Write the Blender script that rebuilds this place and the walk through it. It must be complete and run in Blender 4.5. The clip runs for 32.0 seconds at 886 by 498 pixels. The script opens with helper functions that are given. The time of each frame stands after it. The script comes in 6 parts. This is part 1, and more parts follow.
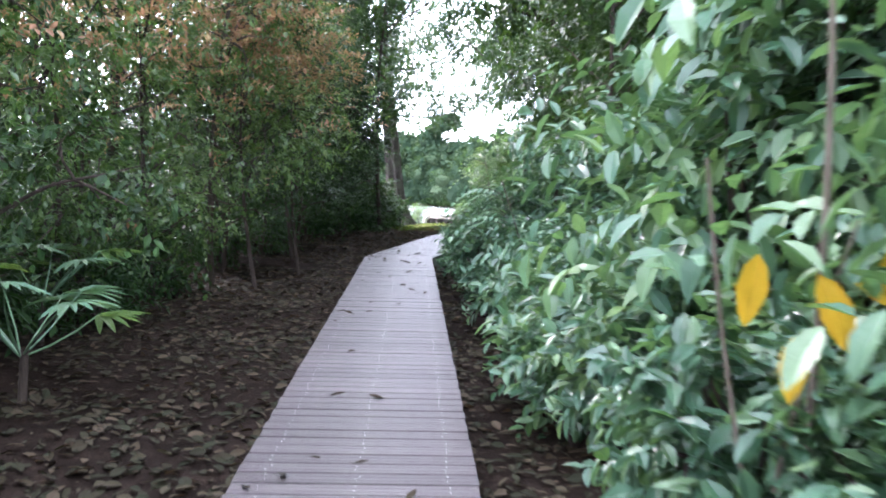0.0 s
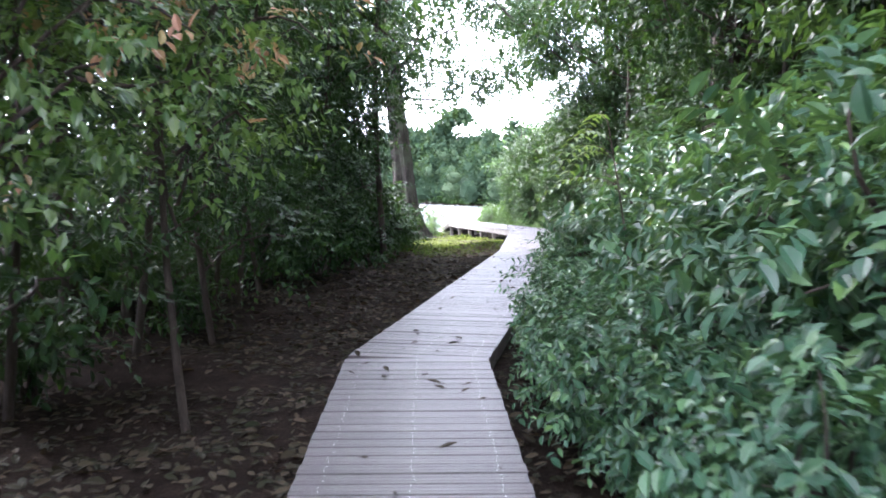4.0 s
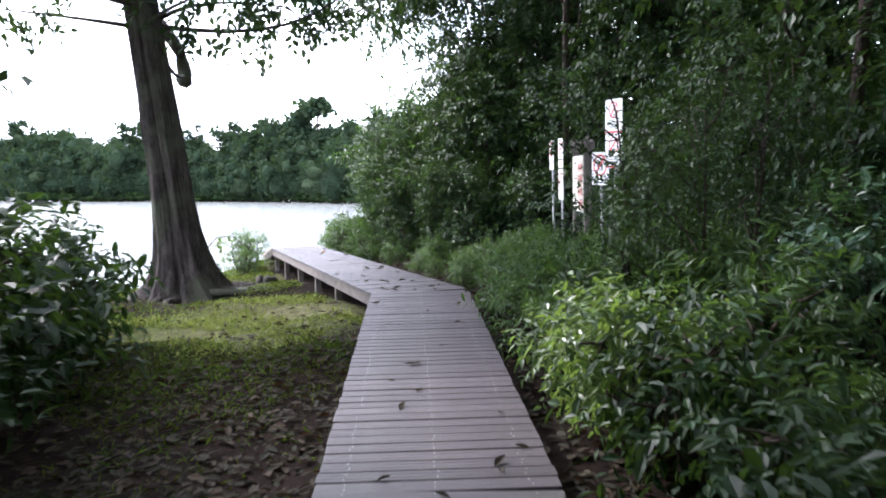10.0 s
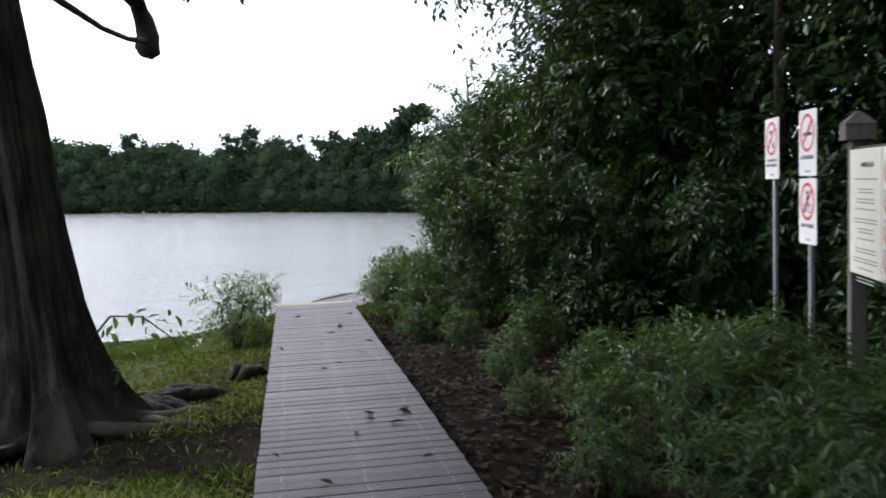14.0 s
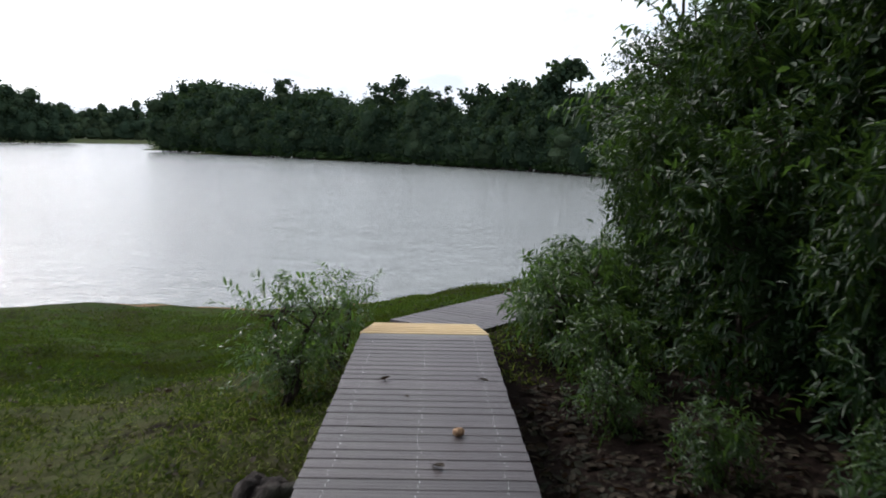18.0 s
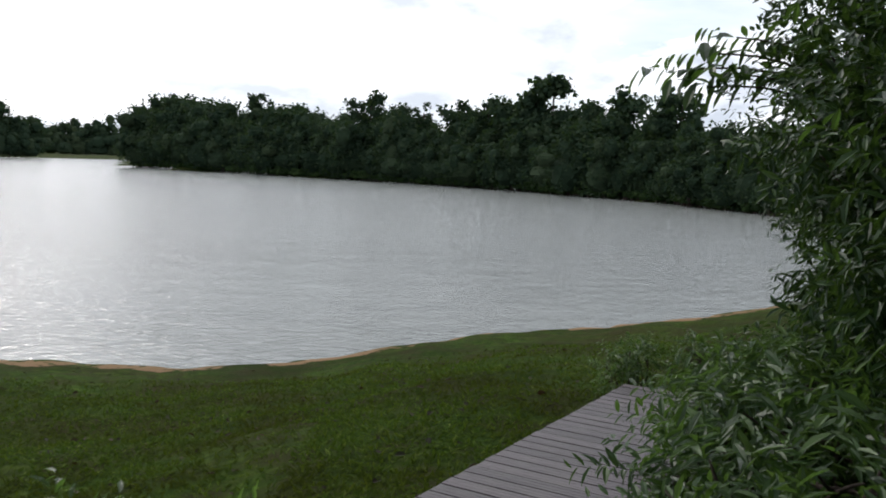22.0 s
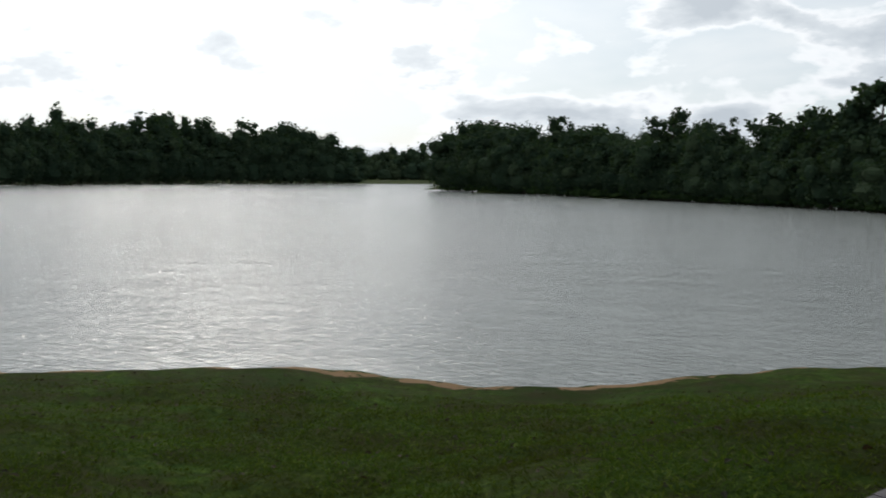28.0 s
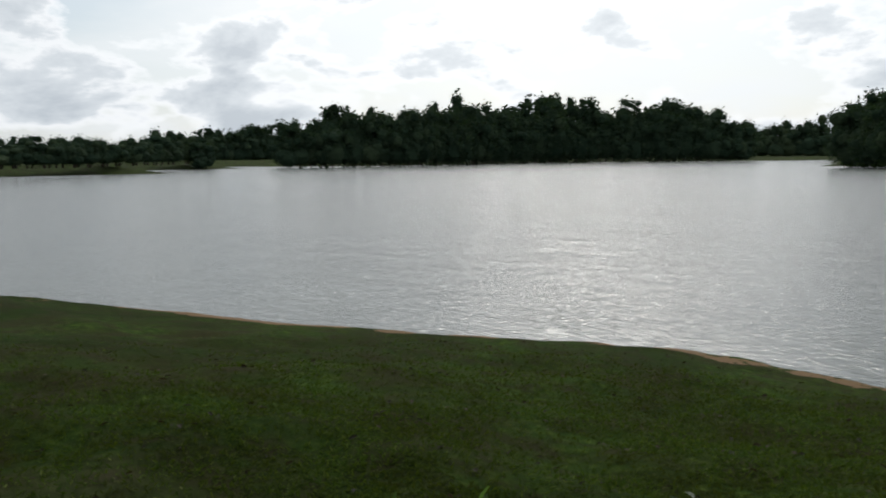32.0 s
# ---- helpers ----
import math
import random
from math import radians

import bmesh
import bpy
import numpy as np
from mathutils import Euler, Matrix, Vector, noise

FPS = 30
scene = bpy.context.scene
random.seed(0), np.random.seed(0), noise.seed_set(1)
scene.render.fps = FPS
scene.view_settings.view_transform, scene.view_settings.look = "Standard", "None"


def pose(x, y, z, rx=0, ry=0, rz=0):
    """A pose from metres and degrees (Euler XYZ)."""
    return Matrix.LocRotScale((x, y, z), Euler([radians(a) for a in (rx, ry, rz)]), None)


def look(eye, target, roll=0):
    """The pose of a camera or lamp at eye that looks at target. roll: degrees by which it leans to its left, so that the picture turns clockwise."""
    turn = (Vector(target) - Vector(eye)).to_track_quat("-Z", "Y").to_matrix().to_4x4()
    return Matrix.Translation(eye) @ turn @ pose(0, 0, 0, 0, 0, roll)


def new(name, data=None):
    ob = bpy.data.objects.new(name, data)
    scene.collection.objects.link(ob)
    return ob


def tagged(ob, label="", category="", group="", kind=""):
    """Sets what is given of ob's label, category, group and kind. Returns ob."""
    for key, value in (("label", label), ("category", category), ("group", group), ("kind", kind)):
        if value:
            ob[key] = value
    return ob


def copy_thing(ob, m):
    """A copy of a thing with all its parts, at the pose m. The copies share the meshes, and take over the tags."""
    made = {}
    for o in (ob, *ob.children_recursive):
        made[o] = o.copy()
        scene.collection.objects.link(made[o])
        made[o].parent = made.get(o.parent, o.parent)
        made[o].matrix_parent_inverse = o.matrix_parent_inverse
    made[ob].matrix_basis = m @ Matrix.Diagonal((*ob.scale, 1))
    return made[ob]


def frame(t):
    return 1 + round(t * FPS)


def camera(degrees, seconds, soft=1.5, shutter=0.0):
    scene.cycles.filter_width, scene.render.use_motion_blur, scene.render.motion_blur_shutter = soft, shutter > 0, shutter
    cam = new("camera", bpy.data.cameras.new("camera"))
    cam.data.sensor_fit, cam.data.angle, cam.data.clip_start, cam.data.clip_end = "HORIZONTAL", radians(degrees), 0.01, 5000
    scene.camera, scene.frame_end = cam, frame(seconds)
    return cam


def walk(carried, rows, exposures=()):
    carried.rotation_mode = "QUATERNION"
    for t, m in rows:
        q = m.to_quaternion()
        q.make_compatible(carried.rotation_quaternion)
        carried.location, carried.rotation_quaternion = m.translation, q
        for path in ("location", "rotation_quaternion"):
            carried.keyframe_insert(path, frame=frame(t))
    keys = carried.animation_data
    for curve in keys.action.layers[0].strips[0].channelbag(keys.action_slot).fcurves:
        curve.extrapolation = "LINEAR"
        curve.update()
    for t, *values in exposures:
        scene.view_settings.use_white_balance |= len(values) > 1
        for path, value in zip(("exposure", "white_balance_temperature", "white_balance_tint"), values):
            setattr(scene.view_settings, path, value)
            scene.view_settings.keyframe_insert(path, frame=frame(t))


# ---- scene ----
cam = camera(54.8, 32.0, soft=1.8, shutter=0.4)
PATH = [
    (0, (-6.348, -38.839, 1.340), (-4.702, -29.004, 0.599), 1.56),
    (0.5, (-6.282, -37.909, 1.370), (-5.068, -28.020, 0.518), 0.06),
    (1, (-6.201, -37.019, 1.369), (-5.183, -27.106, 0.533), -0.50),
    (1.5, (-6.080, -36.019, 1.406), (-5.020, -26.113, 0.543), -1.49),
    (2, (-5.996, -34.942, 1.425), (-4.999, -25.024, 0.626), 1.40),
    (2.5, (-5.925, -34.122, 1.446), (-5.040, -24.188, 0.717), -0.47),
    (3, (-5.833, -33.328, 1.456), (-4.665, -23.427, 0.685), -1.52),
    (3.5, (-5.678, -32.321, 1.501), (-4.152, -22.469, 0.727), 0.15),
    (5.5, (-5.184, -29.033, 1.433), (-3.586, -19.198, 0.594), -2.12),
    (6, (-4.998, -27.931, 1.479), (-3.012, -18.175, 0.542), -1.34),
    (6.5, (-4.817, -26.842, 1.515), (-2.800, -17.088, 0.622), -1.59),
    (7, (-4.573, -25.788, 1.536), (-2.400, -16.066, 0.664), -1.43),
    (7.5, (-4.325, -24.591, 1.549), (-2.222, -14.859, 0.619), -0.91),
    (8, (-3.961, -23.400, 1.556), (-1.290, -13.811, 0.604), -1.49),
    (8.5, (-3.618, -22.352, 1.577), (-0.691, -12.845, 0.550), -1.94),
    (9, (-3.254, -21.401, 1.585), (-0.226, -11.927, 0.549), -2.29),
    (9.5, (-2.963, -20.499, 1.589), (-0.044, -10.979, 0.672), -2.77),
    (10, (-2.654, -19.642, 1.582), (0.352, -10.145, 0.710), -1.26),
    (10.5, (-2.361, -18.749, 1.611), (0.648, -9.250, 0.759), -0.77),
    (11, (-2.037, -17.895, 1.599), (0.893, -8.369, 0.785), -1.06),
    (11.5, (-1.707, -16.947, 1.630), (1.082, -7.380, 0.795), -0.08),
    (12, (-1.373, -15.930, 1.622), (1.254, -6.307, 0.921), -0.75),
    (12.5, (-1.126, -15.038, 1.640), (1.180, -5.323, 1.079), -1.06),
    (13, (-0.865, -14.163, 1.638), (1.153, -4.387, 1.044), -2.35),
    (13.5, (-0.555, -13.307, 1.667), (1.488, -3.548, 0.904), -1.50),
    (14, (-0.385, -12.536, 1.667), (1.431, -2.731, 0.916), -1.93),
    (14.5, (-0.142, -11.811, 1.688), (1.246, -1.940, 0.898), -1.97),
    (15, (0.037, -11.060, 1.681), (2.006, -1.289, 0.876), -1.45),
    (15.5, (0.044, -10.124, 1.710), (0.782, -0.193, 0.796), -0.48),
    (17.5, (-0.005, -8.006, 1.634), (-0.071, 1.927, 0.480), 0.91),
    (18, (0.004, -7.113, 1.609), (0.195, 2.810, 0.382), 1.17),
    (18.5, (-0.017, -6.179, 1.582), (0.164, 3.747, 0.377), 0.96),
    (19, (-0.003, -5.220, 1.544), (0.169, 4.701, 0.294), 0.33),
    (19.5, (0.026, -4.422, 1.532), (0.663, 5.482, 0.308), 0.84),
    (20, (0.017, -3.694, 1.501), (0.707, 6.215, 0.344), 0.90),
    (20.5, (0.026, -3.089, 1.480), (0.669, 6.827, 0.361), 1.48),
    (21, (0.010, -2.464, 1.470), (0.575, 7.457, 0.354), 0.92),
    (21.5, (-0.001, -1.871, 1.427), (0.308, 8.068, 0.363), 0.95),
    (22, (0.014, -1.430, 1.414), (0.468, 8.509, 0.408), 1.72),
    (22.5, (0.040, -1.125, 1.423), (0.870, 8.792, 0.443), 2.22),
    (23, (0.151, -0.961, 1.411), (-0.095, 8.975, 0.309), 1.90),
    (23.5, (0.152, -0.915, 1.416), (0.171, 9.019, 0.266), -1.91),
    (24, (0.128, -0.911, 1.419), (0.322, 9.036, 0.405), -1.42),
    (24.5, (0.121, -0.921, 1.419), (0.305, 9.023, 0.378), -2.42),
    (26.5, (0.123, -0.939, 1.406), (-0.822, 8.971, 0.459), -0.07),
    (27, (0.110, -0.950, 1.398), (-1.360, 8.902, 0.516), 0.76),
    (27.5, (0.095, -0.956, 1.390), (-2.082, 8.769, 0.561), 1.32),
    (28, (0.086, -0.956, 1.392), (-2.883, 8.557, 0.563), 0.48),
    (28.5, (0.072, -0.960, 1.392), (-3.372, 8.389, 0.531), 0.49),
    (29, (0.066, -0.974, 1.391), (-3.792, 8.206, 0.472), -0.84),
    (29.5, (0.039, -1.003, 1.399), (-4.608, 7.804, 0.477), -0.56),
    (30, (0.030, -1.029, 1.407), (-5.294, 7.389, 0.513), -0.42),
    (30.5, (0.030, -1.059, 1.406), (-5.688, 7.095, 0.500), 0.01),
    (31, (0.037, -1.071, 1.413), (-5.945, 6.887, 0.475), 0.14),
    (31.5, (0.021, -1.074, 1.418), (-6.249, 6.647, 0.379), 0.91),
    (32, (0.025, -1.073, 1.415), (-6.690, 6.257, 0.328), -0.35),
]
walk(cam, [(t, look(eye, target, roll)) for t, eye, target, roll in PATH],
     exposures=[(0, 3.8, 5700, 20), (3, 3.95, 5700, 20), (5.5, 3.85, 5750, 20), (7, 3.5, 5750, 20), (8, 3.1, 5750, 20), (9, 2.85, 5750, 20), (11, 2.0, 5850, 19), (13, 1.3, 5900, 17), (15, 0.9, 5950, 16),
                (18, 0.48, 6050, 14), (22, 0.28, 6200, 13), (27, -0.18, 6250, 9), (32, -0.34, 6250, 9)])


# ---- light ----
SUN_AZ, SUN_EL = radians(35), radians(35)          # west of the deck's last straight, over the lake
SUN_DIR = Vector((-math.sin(SUN_AZ) * math.cos(SUN_EL), math.cos(SUN_AZ) * math.cos(SUN_EL), math.sin(SUN_EL)))
world = bpy.data.worlds.new("sky_world")
scene.world = world
world.use_nodes = True


class Nodes:
    """Short way to write a node tree."""
    def __init__(self, tree):
        self.tree = tree
        tree.nodes.clear()

    def add(self, kind, **values):
        n = self.tree.nodes.new("ShaderNode" + kind)
        for key, value in values.items():
            if key.startswith("i_"):
                n.inputs[key[2:].replace("_", " ")].default_value = value
            else:
                setattr(n, key, value)
        return n

    def join(self, a, b):
        self.tree.links.new(a, b)

    def ramp(self, fac, stops):
        n = self.add("ValToRGB")
        els = n.color_ramp.elements
        while len(els) < len(stops):
            els.new(0.5)
        for e, (p, c) in zip(els, stops):
            e.position, e.color = p, (*c, 1) if len(c) == 3 else c
        self.join(fac, n.inputs[0])
        return n.outputs[0]

    def math(self, op, a, b=None):
        n = self.add("Math", operation=op)
        for i, v in enumerate((a, b)):
            if v is None:
                continue
            if isinstance(v, (int, float)):
                n.inputs[i].default_value = v
            else:
                self.join(v, n.inputs[i])
        return n.outputs[0]

    def mix(self, fac, a, b, blend="MIX"):
        n = self.add("Mix", data_type="RGBA", blend_type=blend)
        for i, v in ((0, fac), (6, a), (7, b)):
            if isinstance(v, (int, float)):
                n.inputs[i].default_value = v
            elif isinstance(v, tuple):
                n.inputs[i].default_value = (*v, 1)
            else:
                self.join(v, n.inputs[i])
        return n.outputs[2]

    def noise(self, vec, scale, detail=4.0, rough=0.55, distortion=0.0):
        n = self.add("TexNoise", i_Scale=scale, i_Detail=detail, i_Roughness=rough, i_Distortion=distortion)
        if vec is not None:
            self.join(vec, n.inputs["Vector"])
        return n.outputs[0]

    def scaled(self, vec, s):
        n = self.add("Mapping")
        n.inputs["Scale"].default_value = s
        self.join(vec, n.inputs["Vector"])
        return n.outputs[0]


w = Nodes(world.node_tree)
sky = w.add("TexSky", sky_type="NISHITA", sun_disc=False, sun_elevation=SUN_EL, sun_rotation=-SUN_AZ, air_density=1.0, dust_density=1.5)
coord = w.add("TexCoord").outputs["Generated"]
sep = w.add("SeparateXYZ")
w.join(coord, sep.inputs[0])
height = w.math("MAXIMUM", sep.outputs[2], 0.0)
# cloud layers: the higher ones drawn out flat towards the horizon
flat = w.add("CombineXYZ")
up = w.math("ADD", height, 0.16)
w.join(w.math("DIVIDE", sep.outputs[0], up), flat.inputs[0])
w.join(w.math("DIVIDE", sep.outputs[1], up), flat.inputs[1])
veil = w.ramp(w.noise(flat.outputs[0], 0.9, 7, 0.55, 0.2), [(0.36, (0, 0, 0)), (0.66, (1, 1, 1))])
puff_at = w.scaled(coord, (1.0, 1.0, 2.3))
puff = w.noise(puff_at, 6.5, 9, 0.55, 0.15)
puff_mask = w.ramp(puff, [(0.47, (0, 0, 0)), (0.53, (1, 1, 1))])
puff_shade = w.ramp(puff, [(0.47, (12.4, 12.4, 12.3)), (0.52, (11.4, 11.4, 11.4)), (0.565, (8.2, 8.6, 8.9)), (0.66, (6.0, 6.5, 7.0))])
toward = w.add("VectorMath", operation="DOT_PRODUCT")
w.join(coord, toward.inputs[0])
toward.inputs[1].default_value = SUN_DIR
glow = w.math("POWER", w.math("MAXIMUM", toward.outputs["Value"], 0.0), 7)
blue = w.mix(0.65, sky.outputs[0], (7.6, 8.5, 9.0))
whole = w.mix(veil, blue, (10.0, 10.2, 10.2))
whole = w.mix(puff_mask, whole, puff_shade)
glowed = w.add("MixRGB", blend_type="ADD")
glowed.inputs[0].default_value = 1.0
w.join(whole, glowed.inputs[1])
spread = w.add("CombineXYZ")
for k, amount in enumerate((6.8, 6.5, 6.0)):
    w.join(w.math("MULTIPLY", glow, amount), spread.inputs[k])
w.join(spread.outputs[0], glowed.inputs[2])
back = w.add("Background", i_Strength=0.1)
w.join(glowed.outputs[0], back.inputs[0])
w.join(back.outputs[0], w.add("OutputWorld").inputs[0])

sun = new("sun", bpy.data.lights.new("sun", "SUN"))
sun.data.energy, sun.data.angle, sun.data.color = 1.7, radians(10), (1.0, 0.93, 0.82)
sun.matrix_world = look((0, 0, 30), Vector((0, 0, 30)) - SUN_DIR)


# ---- materials ----
def material(name):
    m = bpy.data.materials.new(name)
    m.use_nodes = True
    t = Nodes(m.node_tree)
    out = t.add("OutputMaterial")
    return m, t, out


def bump(t, height, strength, distance, normal_to):
    b = t.add("Bump", i_Strength=strength, i_Distance=distance)
    t.join(height, b.inputs["Height"])
    t.join(b.outputs[0], normal_to)


def leaf_material(name, stops, back=(0.16, 0.30, 0.04), rough=0.38, through_part=0.3, spec=0.45, patch=None):
    """Green blade: colour by leaf and by plant, glossy skin, light shining through."""
    m, t, out = material(name)
    island = t.add("NewGeometry").outputs["Random Per Island"]
    plant = t.add("ObjectInfo").outputs["Random"]
    key = t.math("ADD", t.math("MULTIPLY", island, 0.75), t.math("MULTIPLY", plant, 0.25))
    col = t.ramp(key, stops)
    pos = t.add("TexCoord").outputs["Object"]
    col = t.mix(t.math("MULTIPLY", t.noise(pos, 9, 3), 0.35), col, (0.02, 0.05, 0.02))
    if patch:
        col = t.mix(t.ramp(t.noise(pos, 0.9, 6, 0.6), [(0.42, (0, 0, 0)), (0.64, (0.85, 0.85, 0.85))]), col, patch)
    p = t.add("BsdfPrincipled", i_Roughness=rough)
    p.inputs["Specular IOR Level"].default_value = spec
    t.join(col, p.inputs["Base Color"])
    bump(t, t.noise(pos, 60, 2), 0.25, 0.01, p.inputs["Normal"])
    tr = t.add("BsdfTranslucent")
    t.join(t.mix(0.6, col, back), tr.inputs[0])
    mx = t.add("MixShader")
    mx.inputs[0].default_value = through_part
    t.join(p.outputs[0], mx.inputs[1])
    t.join(tr.outputs[0], mx.inputs[2])
    t.join(mx.outputs[0], out.inputs[0])
    return m


def rough_material(name, stops, scale, rough=0.8, relief=0.4, depth=0.02, stretch=(1, 1, 1), spec=0.3, second=None, vary=0.0, detail=6):
    """Two scales of noise over a ramp, with relief."""
    m, t, out = material(name)
    pos = t.add("TexCoord").outputs["Object"]
    at = t.scaled(pos, stretch)
    big, fine = t.noise(at, scale, detail), t.noise(at, scale * 7, 5, 0.65)
    col = t.ramp(t.math("ADD", t.math("MULTIPLY", big, 0.62), t.math("MULTIPLY", fine, 0.38)), stops)
    if second:
        fac = t.ramp(t.noise(pos, second[1], 3), [(0.48, (0, 0, 0)), (0.64, (1, 1, 1))])
        col = t.mix(fac, col, second[0])
    if vary:
        hsv = t.add("HueSaturation")
        t.join(t.math("ADD", t.math("MULTIPLY", t.add("ObjectInfo").outputs["Random"], vary), 1 - vary / 2), hsv.inputs["Value"])
        t.join(col, hsv.inputs["Color"])
        col = hsv.outputs[0]
    p = t.add("BsdfPrincipled", i_Roughness=rough)
    p.inputs["Specular IOR Level"].default_value = spec
    t.join(col, p.inputs["Base Color"])
    bump(t, t.math("ADD", big, t.math("MULTIPLY", fine, 0.5)), relief, depth, p.inputs["Normal"])
    t.join(p.outputs[0], out.inputs[0])
    return m


def plain_material(name, color, rough=0.5, metal=0.0, grain=0.12):
    """Paint or metal with slight grime."""
    m, t, out = material(name)
    pos = t.add("TexCoord").outputs["Object"]
    grime = t.ramp(t.noise(pos, 14, 6, 0.7), [(0.35, tuple(c * (1 - grain) for c in color)), (0.65, color)])
    p = t.add("BsdfPrincipled", i_Roughness=rough, i_Metallic=metal)
    t.join(grime, p.inputs["Base Color"])
    bump(t, t.noise(pos, 90, 3), 0.1, 0.002, p.inputs["Normal"])
    t.join(p.outputs[0], out.inputs[0])
    return m


# darker than natural leaves: the wood's deep shade is put into this colour
LEAF_DEEP_SHADE = leaf_material("leaf_deep_shade", [(0.0, (0.005, 0.013, 0.006)), (0.5, (0.011, 0.027, 0.009)), (0.9, (0.024, 0.052, 0.013)), (1.0, (0.05, 0.09, 0.02))], through_part=0.12, rough=0.45, spec=0.14)
LEAF_MID = leaf_material("leaf_mid", [(0.0, (0.017, 0.038, 0.016)), (0.5, (0.040, 0.074, 0.026)), (0.9, (0.09, 0.12, 0.040)), (1.0, (0.17, 0.15, 0.07))], through_part=0.42, rough=0.34)
LEAF_BROAD = leaf_material("leaf_broad", [(0.0, (0.022, 0.060, 0.040)), (0.5, (0.078, 0.158, 0.104)), (0.9, (0.17, 0.255, 0.125)), (0.985, (0.15, 0.23, 0.06)), (0.995, (0.40, 0.28, 0.03))], rough=0.32, through_part=0.28, spec=0.5)
LEAF_LIGHT = leaf_material("leaf_light", [(0.0, (0.022, 0.055, 0.014)), (0.55, (0.055, 0.105, 0.024)), (0.9, (0.10, 0.16, 0.035)), (1.0, (0.17, 0.23, 0.06))], back=(0.24, 0.36, 0.05), through_part=0.36)
LEAF_NARROW = leaf_material("leaf_narrow", [(0.0, (0.010, 0.024, 0.009)), (0.55, (0.030, 0.060, 0.018)), (0.85, (0.07, 0.115, 0.035)), (1.0, (0.15, 0.20, 0.065))], rough=0.42, through_part=0.26, spec=0.2)
# broad leaf again, darkened: shade under the great tree put into the colour
LEAF_BROAD_SHADED = leaf_material("leaf_broad_shaded", [(0.0, (0.011, 0.032, 0.021)), (0.5, (0.036, 0.084, 0.052)), (0.88, (0.085, 0.155, 0.068)), (0.985, (0.12, 0.20, 0.05)), (0.995, (0.34, 0.24, 0.04))], rough=0.34, through_part=0.18, spec=0.3)
LEAF_YOUNG = leaf_material("leaf_young", [(0.0, (0.20, 0.115, 0.06)), (0.35, (0.28, 0.13, 0.085)), (0.7, (0.27, 0.20, 0.08)), (1.0, (0.14, 0.16, 0.05))], back=(0.42, 0.24, 0.10), through_part=0.42)
LEAF_YELLOW = leaf_material("leaf_yellow", [(0.0, (0.46, 0.27, 0.01)), (1.0, (0.52, 0.34, 0.03))], back=(0.6, 0.4, 0.03), spec=0.15)
LEAF_FAR = leaf_material("leaf_far", [(0.0, (0.013, 0.022, 0.016)), (0.6, (0.025, 0.038, 0.025)), (1.0, (0.050, 0.064, 0.034))], rough=0.9, through_part=0.08, spec=0.03)
LEAF_DEAD = leaf_material("leaf_dead", [(0.0, (0.010, 0.007, 0.006)), (0.45, (0.022, 0.014, 0.011)), (0.8, (0.052, 0.033, 0.025)), (0.95, (0.11, 0.072, 0.054)), (1.0, (0.24, 0.10, 0.035))], back=(0.2, 0.09, 0.03), rough=0.8, through_part=0.06, spec=0.1)
BARK = rough_material("bark", [(0.3, (0.018, 0.014, 0.012)), (0.55, (0.052, 0.040, 0.033)), (0.75, (0.11, 0.09, 0.076))], 5, 0.9, 0.9, 0.03, (3, 3, 0.6), 0.15)
BARK_BIG = rough_material("bark_big", [(0.36, (0.014, 0.012, 0.011)), (0.52, (0.040, 0.034, 0.031)), (0.70, (0.12, 0.105, 0.096))], 3.4, 0.92, 1.0, 0.05, (2.6, 2.6, 0.45), 0.1, second=((0.06, 0.065, 0.045), 1.3))
PLANK = rough_material("weathered_plank", [(0.3, (0.026, 0.020, 0.022)), (0.5, (0.056, 0.044, 0.048)), (0.72, (0.108, 0.088, 0.095))], 3.0, 0.5, 0.5, 0.004, (0.6, 14, 6), 0.45, second=((0.085, 0.08, 0.068), 0.9), vary=0.5)
BEAM = rough_material("deck_beam", [(0.3, (0.07, 0.06, 0.052)), (0.6, (0.15, 0.13, 0.115)), (0.8, (0.22, 0.2, 0.17))], 4, 0.8, 0.5, 0.006, (1, 1, 3))
NOSING = rough_material("yellow_nosing", [(0.3, (0.46, 0.30, 0.13)), (0.55, (0.62, 0.45, 0.22)), (0.75, (0.72, 0.58, 0.34))], 3, 0.6, 0.3, 0.003, (1, 8, 8), vary=0.2)
SCREW = plain_material("screw_steel", (0.62, 0.62, 0.62), 0.35, 0.9)
SIGN_WHITE = plain_material("sign_white", (0.78, 0.78, 0.78), 0.35)
SIGN_CREAM = plain_material("board_cream", (0.72, 0.71, 0.60), 0.4)
SIGN_RED = plain_material("sign_red", (0.62, 0.035, 0.035), 0.4)
SIGN_BLACK = plain_material("sign_black", (0.02, 0.02, 0.022), 0.4)
SIGN_GREY = plain_material("sign_grey", (0.30, 0.32, 0.30), 0.5)
GALVANISED = plain_material("galvanised_steel", (0.40, 0.40, 0.41), 0.42, 0.7)
BOARD_POST = rough_material("board_post", [(0.3, (0.085, 0.074, 0.068)), (0.7, (0.16, 0.142, 0.13))], 6, 0.75, 0.4, 0.005, (2, 2, 0.4))
BOARD_DARK = rough_material("board_dark", [(0.3, (0.03, 0.026, 0.022)), (0.7, (0.06, 0.052, 0.045))], 6, 0.8, 0.4, 0.005, (2, 2, 0.4))
NUT = rough_material("nut_husk", [(0.3, (0.42, 0.24, 0.13)), (0.7, (0.60, 0.40, 0.24))], 20, 0.7, 0.4, 0.004)
SAND = (0.22, 0.145, 0.083)


